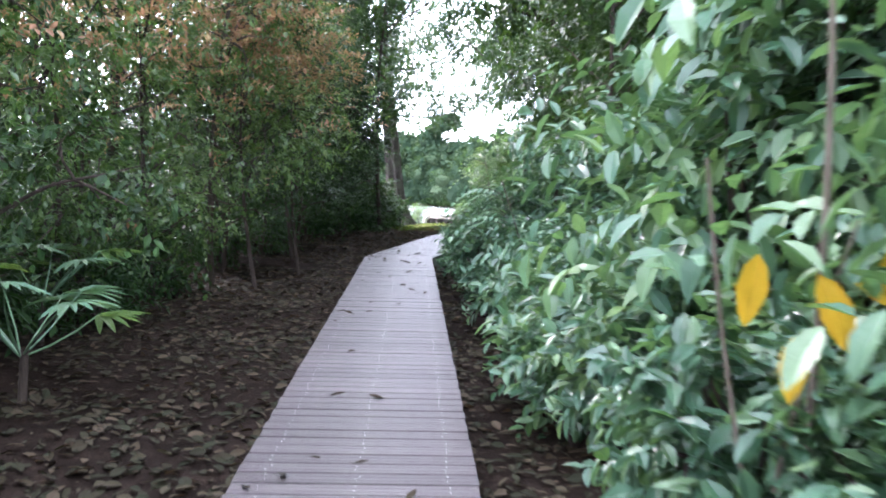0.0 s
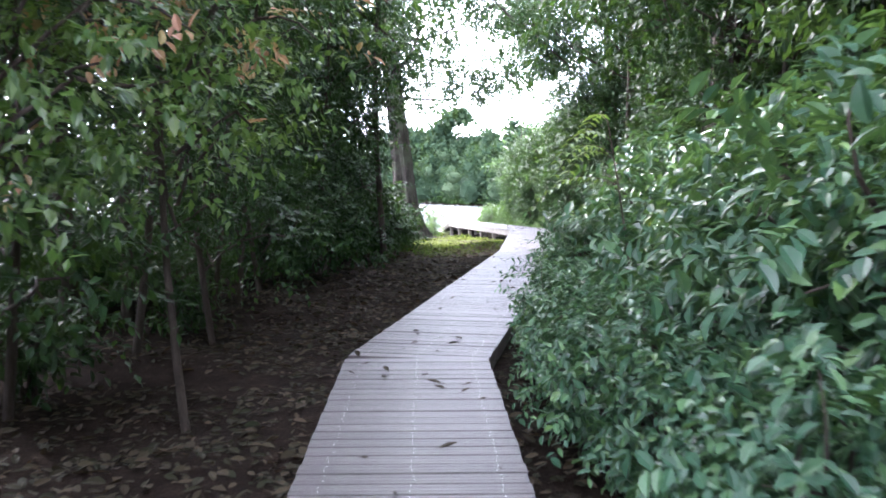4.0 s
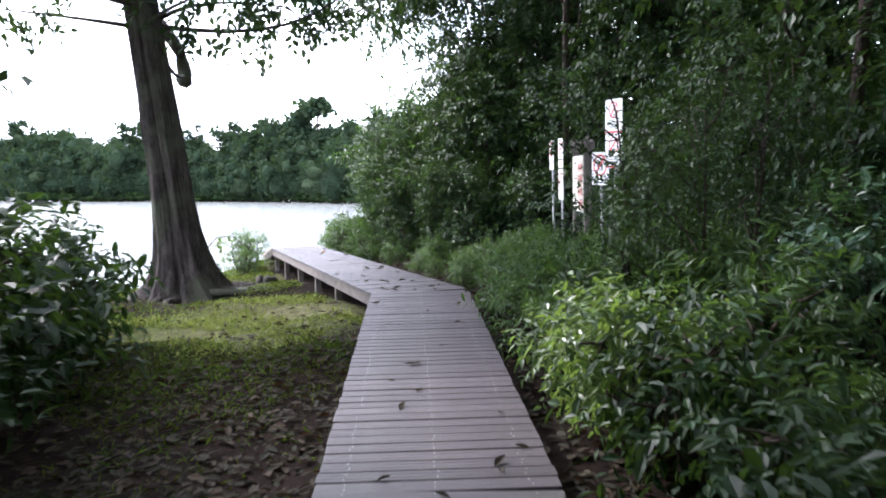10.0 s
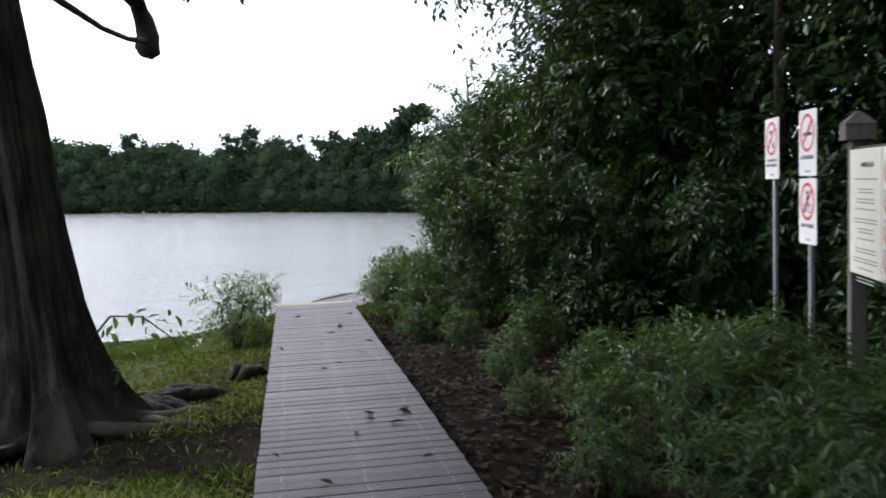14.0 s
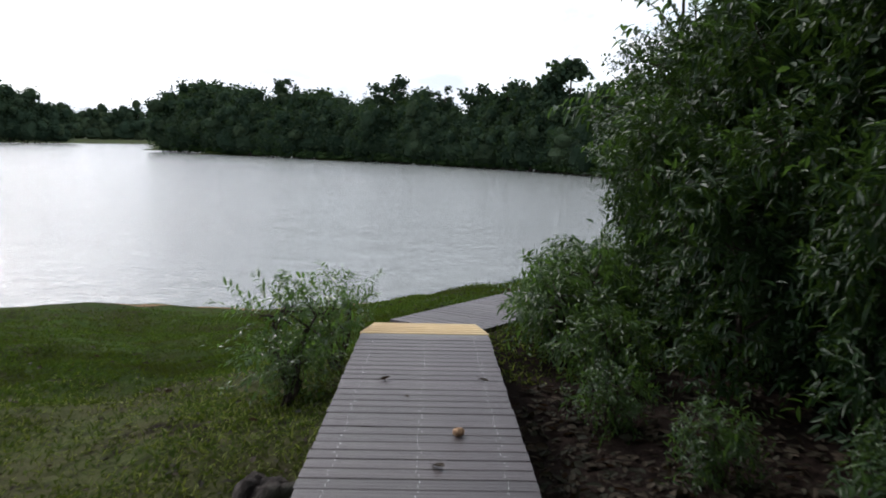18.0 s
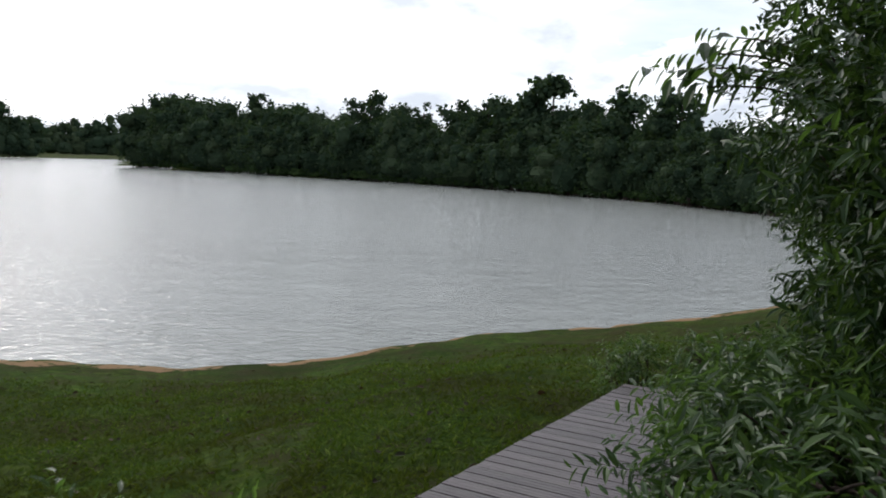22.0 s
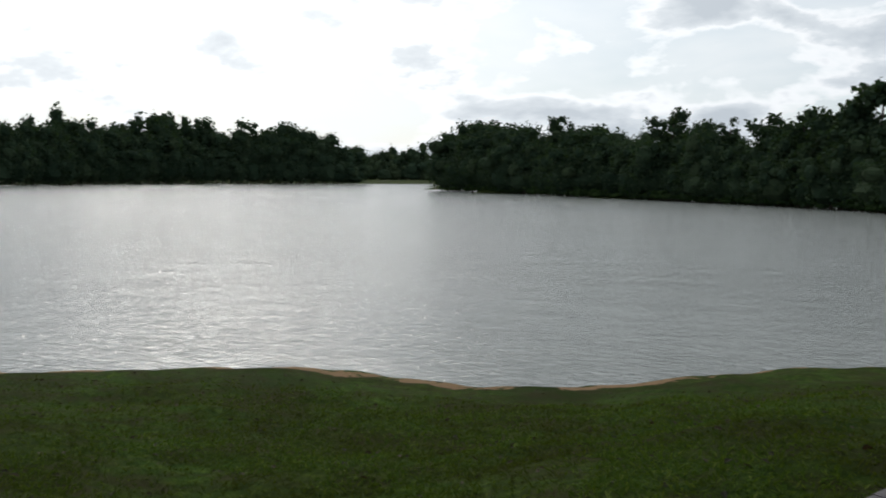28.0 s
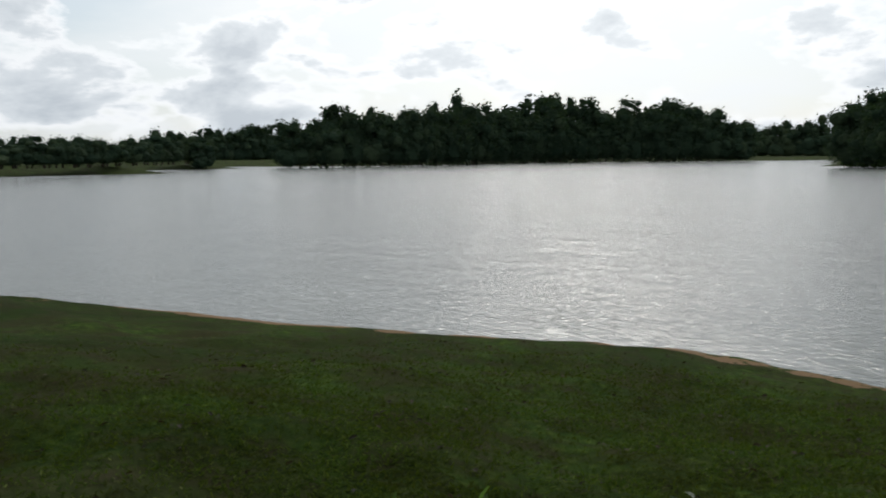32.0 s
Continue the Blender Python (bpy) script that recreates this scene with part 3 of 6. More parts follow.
def deck_section(name, label, a, b, za, zb, width=DECK_W, cut_a=0.0, cut_b=0.0, posts=(), screws=True):
    """A run of boards on two edge beams and a middle joist. cut: the degrees by which its ends are mitred."""
    root = tagged(new(name), label, "boardwalk", "boardwalk sections")
    d = b - a
    length, way = d.length, d.normalized()
    turn = math.atan2(-way.x, way.y)
    rise = math.atan2(zb - za, length)
    root.matrix_world = Matrix.LocRotScale((a.x, a.y, za), Euler((rise, 0, turn)), None)
    rng = random.Random(name)
    ta, tb = math.tan(radians(cut_a)), math.tan(radians(cut_b))
    verts, faces = [], []
    n = round(length / PITCH)
    pitch = length / n
    for i in range(n + 2):
        y = (i + 0.5) * pitch
        near_end = y < abs(ta) * width / 2 + 0.07 or y > length - abs(tb) * width / 2 - 0.07
        if y > length + abs(tb) * width / 2 - (0.0 if cut_b else 0.01):
            break
        if near_end and (cut_a or cut_b):
            # boards cut short by the mitre
            x0, x1 = -width / 2, width / 2
            if y < abs(ta) * width / 2 + 0.07 and ta:
                edge = y / ta
                x0, x1 = (max(x0, -edge), x1) if ta > 0 else (x0, min(x1, -edge))
            if y > length - abs(tb) * width / 2 - 0.07 and tb:
                edge = (y - length) / tb
                x0, x1 = (max(x0, edge), x1) if tb > 0 else (x0, min(x1, edge))
            if x1 - x0 < 0.08:
                continue
            bm = box_mesh((x1 - x0, 0.124, 0.028), 0.003, ((x0 + x1) / 2, y, -0.014))
            ob = under("plank", data_of("plank", bm, PLANK), root)
        else:
            ob = under("plank", rng.choice(PLANKS), root)
            ob.matrix_basis = pose(rng.uniform(-0.002, 0.002), y, rng.uniform(-0.002, 0.002), 0, 0, rng.uniform(-0.15, 0.15))
        if screws:
            for sx in (-width / 2 + 0.13, 0.0, width / 2 - 0.13):
                for dy in (-0.028, 0.028):
                    px, py = sx + rng.uniform(-0.012, 0.012), y + dy + rng.uniform(-0.008, 0.008)
                    o = len(verts)
                    verts += [(px + 0.0042 * math.cos(k * math.pi / 3), py + 0.0042 * math.sin(k * math.pi / 3), 0.003) for k in range(6)]
                    faces.append(tuple(range(o, o + 6)))
    if faces:
        me = bpy.data.meshes.new("screws")
        me.from_pydata(verts, [], faces)
        me.materials.append(SCREW)
        tagged(under("screws", me, root, "rows of bright steel screw heads"), kind="stuff")
    for sx in (-1, 1):
        part("edge_beam", box_mesh((0.05, length - 0.12, 0.13), 0.004, (sx * (width / 2 - 0.04), length / 2, -0.095)), BEAM, root)
    part("joist", box_mesh((0.06, length - 0.14, 0.11), 0.004, (0, length / 2, -0.085)), BEAM, root)
    for y in posts:
        for sx in (-1, 1):
            at = root.matrix_world @ Vector((sx * (width / 2 - 0.09), y, 0))
            depth = max(0.1, at.z - ground_z(at.x, at.y)) + 0.12
            part("post", box_mesh((0.09, 0.09, depth), 0.005, (sx * (width / 2 - 0.09), y, -0.162 - depth / 2 + 0.13)), BEAM, root)
    return root


def bend(a, b, c):
    """Half the turn to the right at b, degrees."""
    u, v = (b - a), (c - b)
    return math.degrees(math.atan2(u.x, u.y) - math.atan2(v.x, v.y)) / -2


MITRE_1, MITRE_2 = bend(K_START, K_FIRST, K_MIDDLE), bend(K_MIDDLE, K_SECOND, K_END)
GREY = "weathered grey-brown timber boardwalk strewn with leaves"
deck_section("boardwalk", GREY + ", between shrubs", K_START, K_FIRST, DECK_Z[0], DECK_Z[1], cut_b=MITRE_1, posts=np.arange(1, 18, 2.4))
deck_section("boardwalk", GREY + " in a dim wood", K_FIRST, K_MIDDLE, DECK_Z[1], DECK_Z[2], cut_a=-MITRE_1, posts=np.arange(1, 9, 2.2))
deck_section("boardwalk", GREY + " beside a sunlit lawn", K_MIDDLE, K_SECOND, DECK_Z[2], DECK_Z[3], cut_b=MITRE_2, posts=(0.8, 2.9, 5.0))
deck_section("boardwalk", "raised grey-brown timber boardwalk on short posts leading to a lake", K_SECOND, K_END, DECK_Z[3], 0, cut_a=-MITRE_2, posts=(0.4, 2.6, 4.4, 6.4, 8.4, 10.2))

# steps: six treads with yellow edges
GOING, RISE, STEPS = 0.366, 0.063, 6
steps = tagged(new("timber_steps"), "short flight of grey timber steps with yellow painted edges", "steps")
for i in range(STEPS):
    z = -RISE * (i if i else 0)
    y = GOING * i
    nose = under("nosing", data_of("nosing", box_mesh((DECK_W + 0.02, 0.062, 0.034), 0.005), NOSING), steps, "worn yellow painted step edge")
    nose.matrix_basis = pose(0, y + 0.03, z - 0.012)
    if i < STEPS - 1:
        for k in range(2):
            o = under("plank", PLANKS[(i + k) % 4], steps)
            o.matrix_basis = pose(0, y + 0.14 + 0.135 * k, z - RISE)
        part("riser", box_mesh((DECK_W - 0.06, 0.02, 0.06), 0.002, (0, y + 0.055, z - 0.062)), BEAM, steps)
for sx in (-1, 1):
    bm = box_mesh((0.05, GOING * (STEPS - 1) + 0.05, 0.14), 0.004)
    o = part("stringer", bm, BEAM, steps)
    o.matrix_basis = pose(sx * (DECK_W / 2 - 0.04), GOING * (STEPS - 1) / 2 + 0.06, -0.28, -math.degrees(math.atan2(RISE, GOING)))
deck_section("boardwalk", "grey timber deck sloping down beside the lawn, half hidden by bushes", LOW_A, LOW_B, LOW_ZA, LOW_ZB, posts=(0.8, 2.2, 3.8), screws=False)


# ---- signs ----
def disc_ring(r0, r1, n=32):
    bm = bmesh.new()
    a = [bm.verts.new((r0 * math.cos(2 * math.pi * k / n), 0, r0 * math.sin(2 * math.pi * k / n))) for k in range(n)]
    b = [bm.verts.new((r1 * math.cos(2 * math.pi * k / n), 0, r1 * math.sin(2 * math.pi * k / n))) for k in range(n)]
    for k in range(n):
        bm.faces.new((a[k], a[(k + 1) % n], b[(k + 1) % n], b[k]))
    return bm


def slab(wd, h, thick, round_by, mat, name, parent, at=(0, 0, 0), label=""):
    """An upright plate with rounded corners, facing -y."""
    bm = bmesh.new()
    pts = []
    for cx, cz, a0 in ((wd / 2 - round_by, h / 2 - round_by, 0), (-wd / 2 + round_by, h / 2 - round_by, 90), (-wd / 2 + round_by, -h / 2 + round_by, 180), (wd / 2 - round_by, -h / 2 + round_by, 270)):
        for k in range(5):
            a = radians(a0 + 22.5 * k)
            pts.append((cx + round_by * math.cos(a), cz + round_by * math.sin(a)))
    f, b = [bm.verts.new((x, -thick / 2, z)) for x, z in pts], [bm.verts.new((x, thick / 2, z)) for x, z in pts]
    bm.faces.new(f)
    bm.faces.new(b[::-1])
    n = len(pts)
    for k in range(n):
        bm.faces.new((f[(k + 1) % n], f[k], b[k], b[(k + 1) % n]))
    bmesh.ops.recalc_face_normals(bm, faces=bm.faces)
    o = part(name, bm, mat, parent, label)
    o.matrix_basis = pose(*at)
    return o


def words(text, size, parent, at, mat=SIGN_BLACK, name="lettering"):
    cu = bpy.data.curves.new(name, "FONT")
    cu.body, cu.size, cu.align_x, cu.extrude = text, size, "CENTER", 0.0008
    cu.materials.append(mat)
    ob = new(name, cu)
    ob.parent = parent
    ob.matrix_basis = pose(*at, 90, 0, 0)
    return ob


def bar(wd, h, parent, at, mat, name, turn=0.0):
    o = part(name, box_mesh((wd, 0.002, h), 0), mat, parent)
    o.matrix_basis = pose(*at, 0, turn, 0)
    return o


def ban_sign(parent, wd, h, z, lines, picture):
    """White plate, red ring and stroke, black picture and words below."""
    plate = slab(wd, h, 0.006, 0.02, SIGN_WHITE, "plate", parent, (0, -0.028, z), "white enamelled prohibition plate")
    r = wd * 0.40
    c = h / 2 - r - 0.03
    for name, shape in picture:
        o = part(name, shape, SIGN_BLACK, plate)
        o.matrix_basis = pose(0, -0.0046, c)
    o = part("ring", disc_ring(r * 0.84, r), SIGN_RED, plate, "red ring")
    o.matrix_basis = pose(0, -0.0056, c)
    bar(r * 1.8, r * 0.15, plate, (0, -0.0062, c), SIGN_RED, "stroke", -45)
    for k, (text, size) in enumerate(lines):
        words(text, size, plate, (0, -0.0045, c - r - 0.055 - 0.042 * k))
    bar(wd * 0.26, 0.014, plate, (0.01, -0.0045, -h / 2 + 0.035), SIGN_GREY, "small_print")
    return plate


def shapes(*boxes):
    bm = bmesh.new()
    for x, z, wd, h, turn in boxes:
        bmesh.ops.create_cube(bm, size=1, matrix=pose(x, 0, z, 0, turn, 0) @ Matrix.Diagonal((wd, 0.0016, h, 1)))
    return bm


def wheel_pair(r, x, z):
    bm = bmesh.new()
    for sx in (-1, 1):
        b2 = disc_ring(r * 0.78, r, 20)
        me = bpy.data.meshes.new("tmp")
        bmesh.ops.translate(b2, verts=b2.verts, vec=(sx * x, -0.001, z))
        b2.to_mesh(me)
        b2.free()
        bm.from_mesh(me)
        bpy.data.meshes.remove(me)
    return bm


def sign_post(x, y, top, face, label):
    """A steel pole standing in the ground; its signs face the given direction (degrees from -y towards +x)."""
    root = tagged(new("sign"), label, "sign", "prohibition signs by the wood")
    g = ground_z(x, y)
    root.matrix_world = pose(x, y, g, 0, 0, face)
    v, f = tube([[((0, 0, -0.1), 0.024), ((0, 0, top - g), 0.024)]], 10)
    under("pole", mesh_of("pole", v, f, GALVANISED, True), root, "slim galvanised steel pole")
    return root, g


FACE = -104


def build_signs():
    dog = shapes((0.0, 0.0, 0.11, 0.045, 0), (-0.07, 0.035, 0.06, 0.035, 15), (0.075, 0.03, 0.05, 0.012, -40), (-0.045, -0.045, 0.014, 0.06, 0), (-0.02, -0.045, 0.014, 0.06, 0), (0.025, -0.045, 0.014, 0.06, 0), (0.05, -0.045, 0.014, 0.06, 0))
    smoke = shapes((-0.01, -0.01, 0.15, 0.026, 0), (0.085, -0.01, 0.02, 0.026, 0), (0.06, 0.04, 0.008, 0.05, 20))
    rider = shapes((0.0, 0.07, 0.03, 0.03, 0), (-0.005, 0.025, 0.022, 0.06, 15), (0.01, -0.02, 0.014, 0.06, -20))
    craft = shapes((-0.02, 0.06, 0.09, 0.014, 0), (-0.02, 0.045, 0.03, 0.025, 0))
    remote, signal = shapes((0.04, -0.06, 0.03, 0.05, 0)), shapes((-0.05, -0.02, 0.02, 0.03, 0))
    r, g = sign_post(3.81, -5.78, 2.14 - 0.01, FACE, "no-flying sign, white plate with red ring on a pole")
    ban_sign(r, 0.36, 0.52, 2.14 - 0.26 - g, [("NO FLYING OF", 0.036), ("MODEL AIRCRAFT", 0.036)], [("drone", craft), ("remote_control", remote), ("signal_mark", signal)])
    r, g = sign_post(3.57, -6.65, 2.14 - 0.01, FACE, "two white prohibition plates, no smoking above no cycling, on one pole")
    ban_sign(r, 0.36, 0.50, 2.14 - 0.25 - g, [("NO SMOKING", 0.044)], [("cigarette", smoke)])
    p = ban_sign(r, 0.36, 0.50, 2.14 - 0.77 - g, [("NO CYCLING", 0.044)], [("rider", rider)])
    o = part("wheels", wheel_pair(0.035, 0.05, -0.055), SIGN_BLACK, p)
    o.matrix_basis = pose(0, -0.0048, 0.08)
    r, g = sign_post(2.88, -9.31, 1.83 - 0.01, -80, "no-pets sign: white square plate with red ring on a steel pole")
    ban_sign(r, 0.36, 0.44, 1.83 - 0.22 - g, [("NO PETS ALLOWED", 0.036)], [("dog", dog)])
    r, g = sign_post(2.65, -10.10, 2.46 - 0.01, -84, "tall pole with two white notice plates half hidden by leaves")
    for z, hh in ((2.46 - 0.21, 0.42), (2.46 - 0.64, 0.42)):
        pl = slab(0.36, hh, 0.006, 0.02, SIGN_WHITE, "plate", r, (0, -0.028, z - g), "white notice plate with faint print")
        o = part("ring", disc_ring(0.085, 0.10), SIGN_RED, pl)
        o.matrix_basis = pose(0, -0.0046, 0.08)
        bar(0.22, 0.02, pl, (0, -0.0056, 0.08), SIGN_RED, "stroke", -45)
        for k in range(3):
            bar(0.3 - 0.05 * k, 0.018, pl, (0, -0.0046, -0.07 - 0.03 * k), SIGN_GREY, "small_print")
        bar(0.36, 0.02, pl, (0, -0.0046, -hh / 2 + 0.018), SIGN_RED, "red_band")


build_signs()


def notice_board():
    """Two capped square posts with a cream board of rules between them."""
    ax, ay, bx, by = (3.52, -7.20, 3.07, -8.45)
    g = min(ground_z(ax, ay), ground_z(bx, by))
    root = tagged(new("notice_board"), "cream notice board of park rules between two capped timber posts", "notice board")
    mid = ((ax + bx) / 2, (ay + by) / 2)
    wide = math.hypot(bx - ax, by - ay)
    root.matrix_world = pose(mid[0], mid[1], g, 0, 0, math.degrees(math.atan2(by - ay, bx - ax)))
    top = 1.85 - g
    for sx in (-1, 1):
        part("post", box_mesh((0.085, 0.11, top + 0.12), 0.008, (sx * wide / 2, 0.03, (top + 0.12) / 2 - 0.08)), BOARD_POST, root)
        bm = bmesh.new()
        bmesh.ops.create_cone(bm, cap_ends=True, segments=4, radius1=0.115, radius2=0.012, depth=0.09, matrix=pose(sx * wide / 2, 0.03, top + 0.185) @ Matrix.Diagonal((1, 1.3, 1, 1)) @ pose(0, 0, 0, 0, 0, 45))
        bmesh.ops.create_cube(bm, size=1, matrix=pose(sx * wide / 2, 0.03, top + 0.085) @ Matrix.Diagonal((0.15, 0.20, 0.11, 1)))
        part("post_cap", bm, BOARD_POST, root, "pointed timber cap")
    hh = 0.84
    panel = part("panel", box_mesh((wide - 0.10, 0.03, hh), 0.004, (0, 0, 0)), SIGN_CREAM, root, "cream printed panel")
    panel.matrix_basis = pose(0, -0.02, top - hh / 2 - 0.04)
    part("back_frame", box_mesh((wide - 0.10, 0.04, hh + 0.04), 0.004, (0, 0.017, top - hh / 2 - 0.04)), BOARD_DARK, root)
    x0 = -wide / 2 + 0.14
    half = wide * 0.40
    words("PARK RULES", 0.045, panel, (x0 + half * 0.52, -0.0165, hh / 2 - 0.12))
    for k in range(11):
        for j in range(2 if k % 3 else 1):
            bar(half * (0.86 - 0.1 * ((k * 7) % 4)), 0.010, panel, (x0 + half * 0.45, -0.0165, hh / 2 - 0.20 - 0.066 * k - 0.022 * j), SIGN_GREY, "small_print")
    bar(0.006, hh, panel, (x0 + half + 0.02, -0.0165, 0), SIGN_GREY, "fold")
    cell = (wide / 2 - 0.06 - (x0 + half + 0.04)) / 3
    for r in range(4):
        for c in range(3):
            cx, cz = x0 + half + 0.05 + cell * (c + 0.5), hh / 2 - 0.16 - (hh - 0.1) / 4 * r
            o = part("ring", disc_ring(cell * 0.34, cell * 0.44, 20), SIGN_RED, panel)
            o.matrix_basis = pose(cx, -0.0165, cz)
            bar(cell * 0.35, cell * 0.3, panel, (cx, -0.0160, cz), SIGN_BLACK, "pictogram", 20 * c)
            bar(cell * 0.8, cell * 0.09, panel, (cx, -0.0172, cz), SIGN_RED, "stroke", -45)
            bar(cell * 0.8, 0.02, panel, (cx, -0.0165, cz - cell * 0.6), SIGN_GREY, "caption")


notice_board()


# ---- plants ----
rnd = random.Random(7)


def shrub_lobes(rng, h, r, n):
    out = []
    for k in range(n):
        a, q = rng.uniform(0, 6.28), rng.uniform(0, 0.55) * r
        z = h * rng.uniform(0.32, 0.74)
        rr = r * rng.uniform(0.45, 0.7)
        out.append(((q * math.cos(a), q * math.sin(a), z), (rr, rr, min(z * 0.95, h * rng.uniform(0.26, 0.36)))))
    return out


def shrub(name, label, seed, h, r, leaf, slim, count, mat, per=7, twig=0.28, hang=0.35, lobes=7, group="", tips=None, category="shrub"):
    rng = np.random.default_rng(seed)
    lb = shrub_lobes(rng, h, r, lobes)
    stems = [((rng.uniform(-0.08, 0.08) * r, rng.uniform(-0.08, 0.08) * r, -0.05), c, 0.022 * h ** 0.6, 0.009) for c, _ in lb]
    return plant(name, label, category, seed, lb, stems, leaf, slim, per, count, mat, BARK, twig, hang, 0.35, group, tips)


def slim_tree(name, label, seed, h, r, low, leaf, slim, count, mat, trunk=0.045, lobes=9, tips=None, group="", per=7, twig=0.36, make=blades):
    """A thin-stemmed tree of the wood's edge with foliage from low up."""
    rng = np.random.default_rng(seed)
    lean = rng.normal(size=2) * 0.05 * h
    lb, stems = [], [((0, 0, -0.1), (lean[0], lean[1], h * 0.86), trunk, trunk * 0.35)]
    for k in range(lobes):
        z = low + (h - low) * (k + rng.uniform(0.1, 0.9)) / lobes
        f = z / h
        a, q = rng.uniform(0, 6.28), r * rng.uniform(0.2, 0.75)
        c = (lean[0] * f + q * math.cos(a), lean[1] * f + q * math.sin(a), z)
        rr = r * rng.uniform(0.42, 0.66)
        lb.append((c, (rr, rr, rr * 0.7)))
        stems.append(((lean[0] * f * 0.9, lean[1] * f * 0.9, max(0.2, z * 0.86 - 0.2)), c, trunk * 0.45, 0.01))
    return plant(name, label, "tree", seed, lb, stems, leaf, slim, per, count, mat, BARK, twig, 0.4, 0.35, group, tips, make=make)


def tall_tree(name, label, seed, h, r, low, leaf, count, mat, trunk, group=""):
    """A high forest tree with a bare stem and a wide crown."""
    rng = np.random.default_rng(seed)
    lean = rng.normal(size=2) * 0.03 * h
    lb, stems = [], [((0, 0, -0.1), (lean[0], lean[1], h * 0.8), trunk, trunk * 0.45)]
    for k in range(13):
        z = low + (h - low) * rng.uniform(0.1, 0.95)
        a, q = rng.uniform(0, 6.28), r * math.sqrt(rng.uniform(0.02, 0.8))
        c = (lean[0] + q * math.cos(a), lean[1] + q * math.sin(a), z)
        rr = r * rng.uniform(0.3, 0.48)
        lb.append((c, (rr, rr, rr * 0.62)))
        stems.append(((lean[0] * 0.6, lean[1] * 0.6, max(low * 0.75, z - 1.6)), c, trunk * 0.4, 0.015))
    return plant(name, label, "tree", seed, lb, stems, leaf, 0.44, 8, count, mat, BARK, 0.45, 0.5, 0.3, group, make=kites)


def put(src, x, y, s=1.0, rz=None, sz=None, dz=0.0, tilt=0.0):
    m = Matrix.LocRotScale((x, y, ground_z(x, y) + dz), Euler((radians(rnd.uniform(-tilt, tilt)), radians(rnd.uniform(-tilt, tilt)), radians(rnd.uniform(0, 360) if rz is None else rz))), (s, s, sz or s))
    return copy_thing(src, m)


# patterns that the copies are taken from; each stands at a place of its own in the wood
G_R, G_L, G_B = "shrubs along the boardwalk", "trees of the dim wood", "bushes by the lake steps"
BROAD = [shrub("shrub", "broad-leaved glossy green shrub crowding the boardwalk", 10 + k, 1.25, 0.62, 0.135, 0.47, 165, LEAF_BROAD, 7, 0.26, group=G_R) for k in range(3)]
TALLB = [shrub("shrub", "tall dense dark green shrub behind the path's edge", 20 + k, 2.9, 1.0, 0.15, 0.46, 360, LEAF_BROAD, 7, 0.36, lobes=10, group=G_R) for k in range(3)]
LIGHT = [shrub("shrub", "light green leafy shrub catching the daylight", 30 + k, 1.1, 0.60, 0.085, 0.46, 250, LEAF_LIGHT, 7, 0.24, group=G_R) for k in range(3)]
SHADY = [shrub("shrub", "dense broad-leaved shrub, the great tree's shade put into its dark leaves", 35 + k, 1.9, 0.85, 0.105, 0.52, 330, LEAF_BROAD_SHADED, 7, 0.28, lobes=9, group=G_R) for k in range(3)]
NARROW = [shrub("bush", "low bush of narrow willow-like leaves", 40 + k, 0.95, 0.58, 0.105, 0.29, 190, LEAF_NARROW, 8, 0.28, 0.25, group=G_B) for k in range(3)]
# same build as TALLB, with shade put into the leaf colour
SHADE_TALL = [shrub("shrub", "tall dense shrub below the wood's edge, shade put into its dark leaves", 25 + k, 2.9, 1.0, 0.12, 0.48, 420, LEAF_DEEP_SHADE, 7, 0.34, lobes=10, group=G_B) for k in range(2)]
WALL = [slim_tree("tree", "leafy tree forming the wall of the wood, leaves darkened as in shade", 50 + k, 6.2, 1.9, 0.5, 0.125, 0.48, 1450, LEAF_DEEP_SHADE, 0.07, 16, group="trees of the wood's edge", per=8, twig=0.36, make=kites) for k in range(3)]
THIN = [slim_tree("tree", "thin-trunked tree with small leaves kept dark as in shade", 60 + k, 4.6, 1.25, 0.9, 0.085, 0.50, 620, LEAF_DEEP_SHADE, 0.038, 12, group=G_L, per=8, twig=0.28, make=kites) for k in range(3)]
RED = [slim_tree("tree", "thin-trunked tree with reddish young leaves", 70 + k, 4.2, 1.25, 1.0, 0.075, 0.48, 560, LEAF_MID, 0.034, 13, tips=(LEAF_YOUNG, 190, 0.8), group=G_L, per=8, twig=0.26, make=kites) for k in range(3)]
LOWDARK = [shrub("shrub", "low undergrowth shrub, the wood's shade put into its dark leaves", 80 + k, 0.9, 0.6, 0.10, 0.48, 150, LEAF_DEEP_SHADE, 6, 0.26, group=G_L) for k in range(2)]
CANOPY = [tall_tree("tree", "high forest tree with a bare dark stem; most are added for shade", 90 + k, 9.5, 2.9, 4.2, 0.15, 1300, LEAF_DEEP_SHADE, 0.065, "high trees of the wood") for k in range(2)]
DROOP = [slim_tree("tree", "leafy tree with long drooping leaves, darkened as in shade, beside the lower deck", 95 + k, 4.1, 1.2, 0.35, 0.20, 0.31, 620, LEAF_DEEP_SHADE, 0.05, 12, tips=(LEAF_NARROW, 60, 1.2), group=G_B, per=7, twig=0.36) for k in range(2)]


def at_run(run, off):
    """A place by the way along the deck and the distance to its right."""
    for a, b in LEGS:
        d = b - a
        if run <= d.length or b is K_END:
            n = d.normalized()
            q = a + n * run
            return q.x + n.y * off, q.y - n.x * off
        run -= d.length


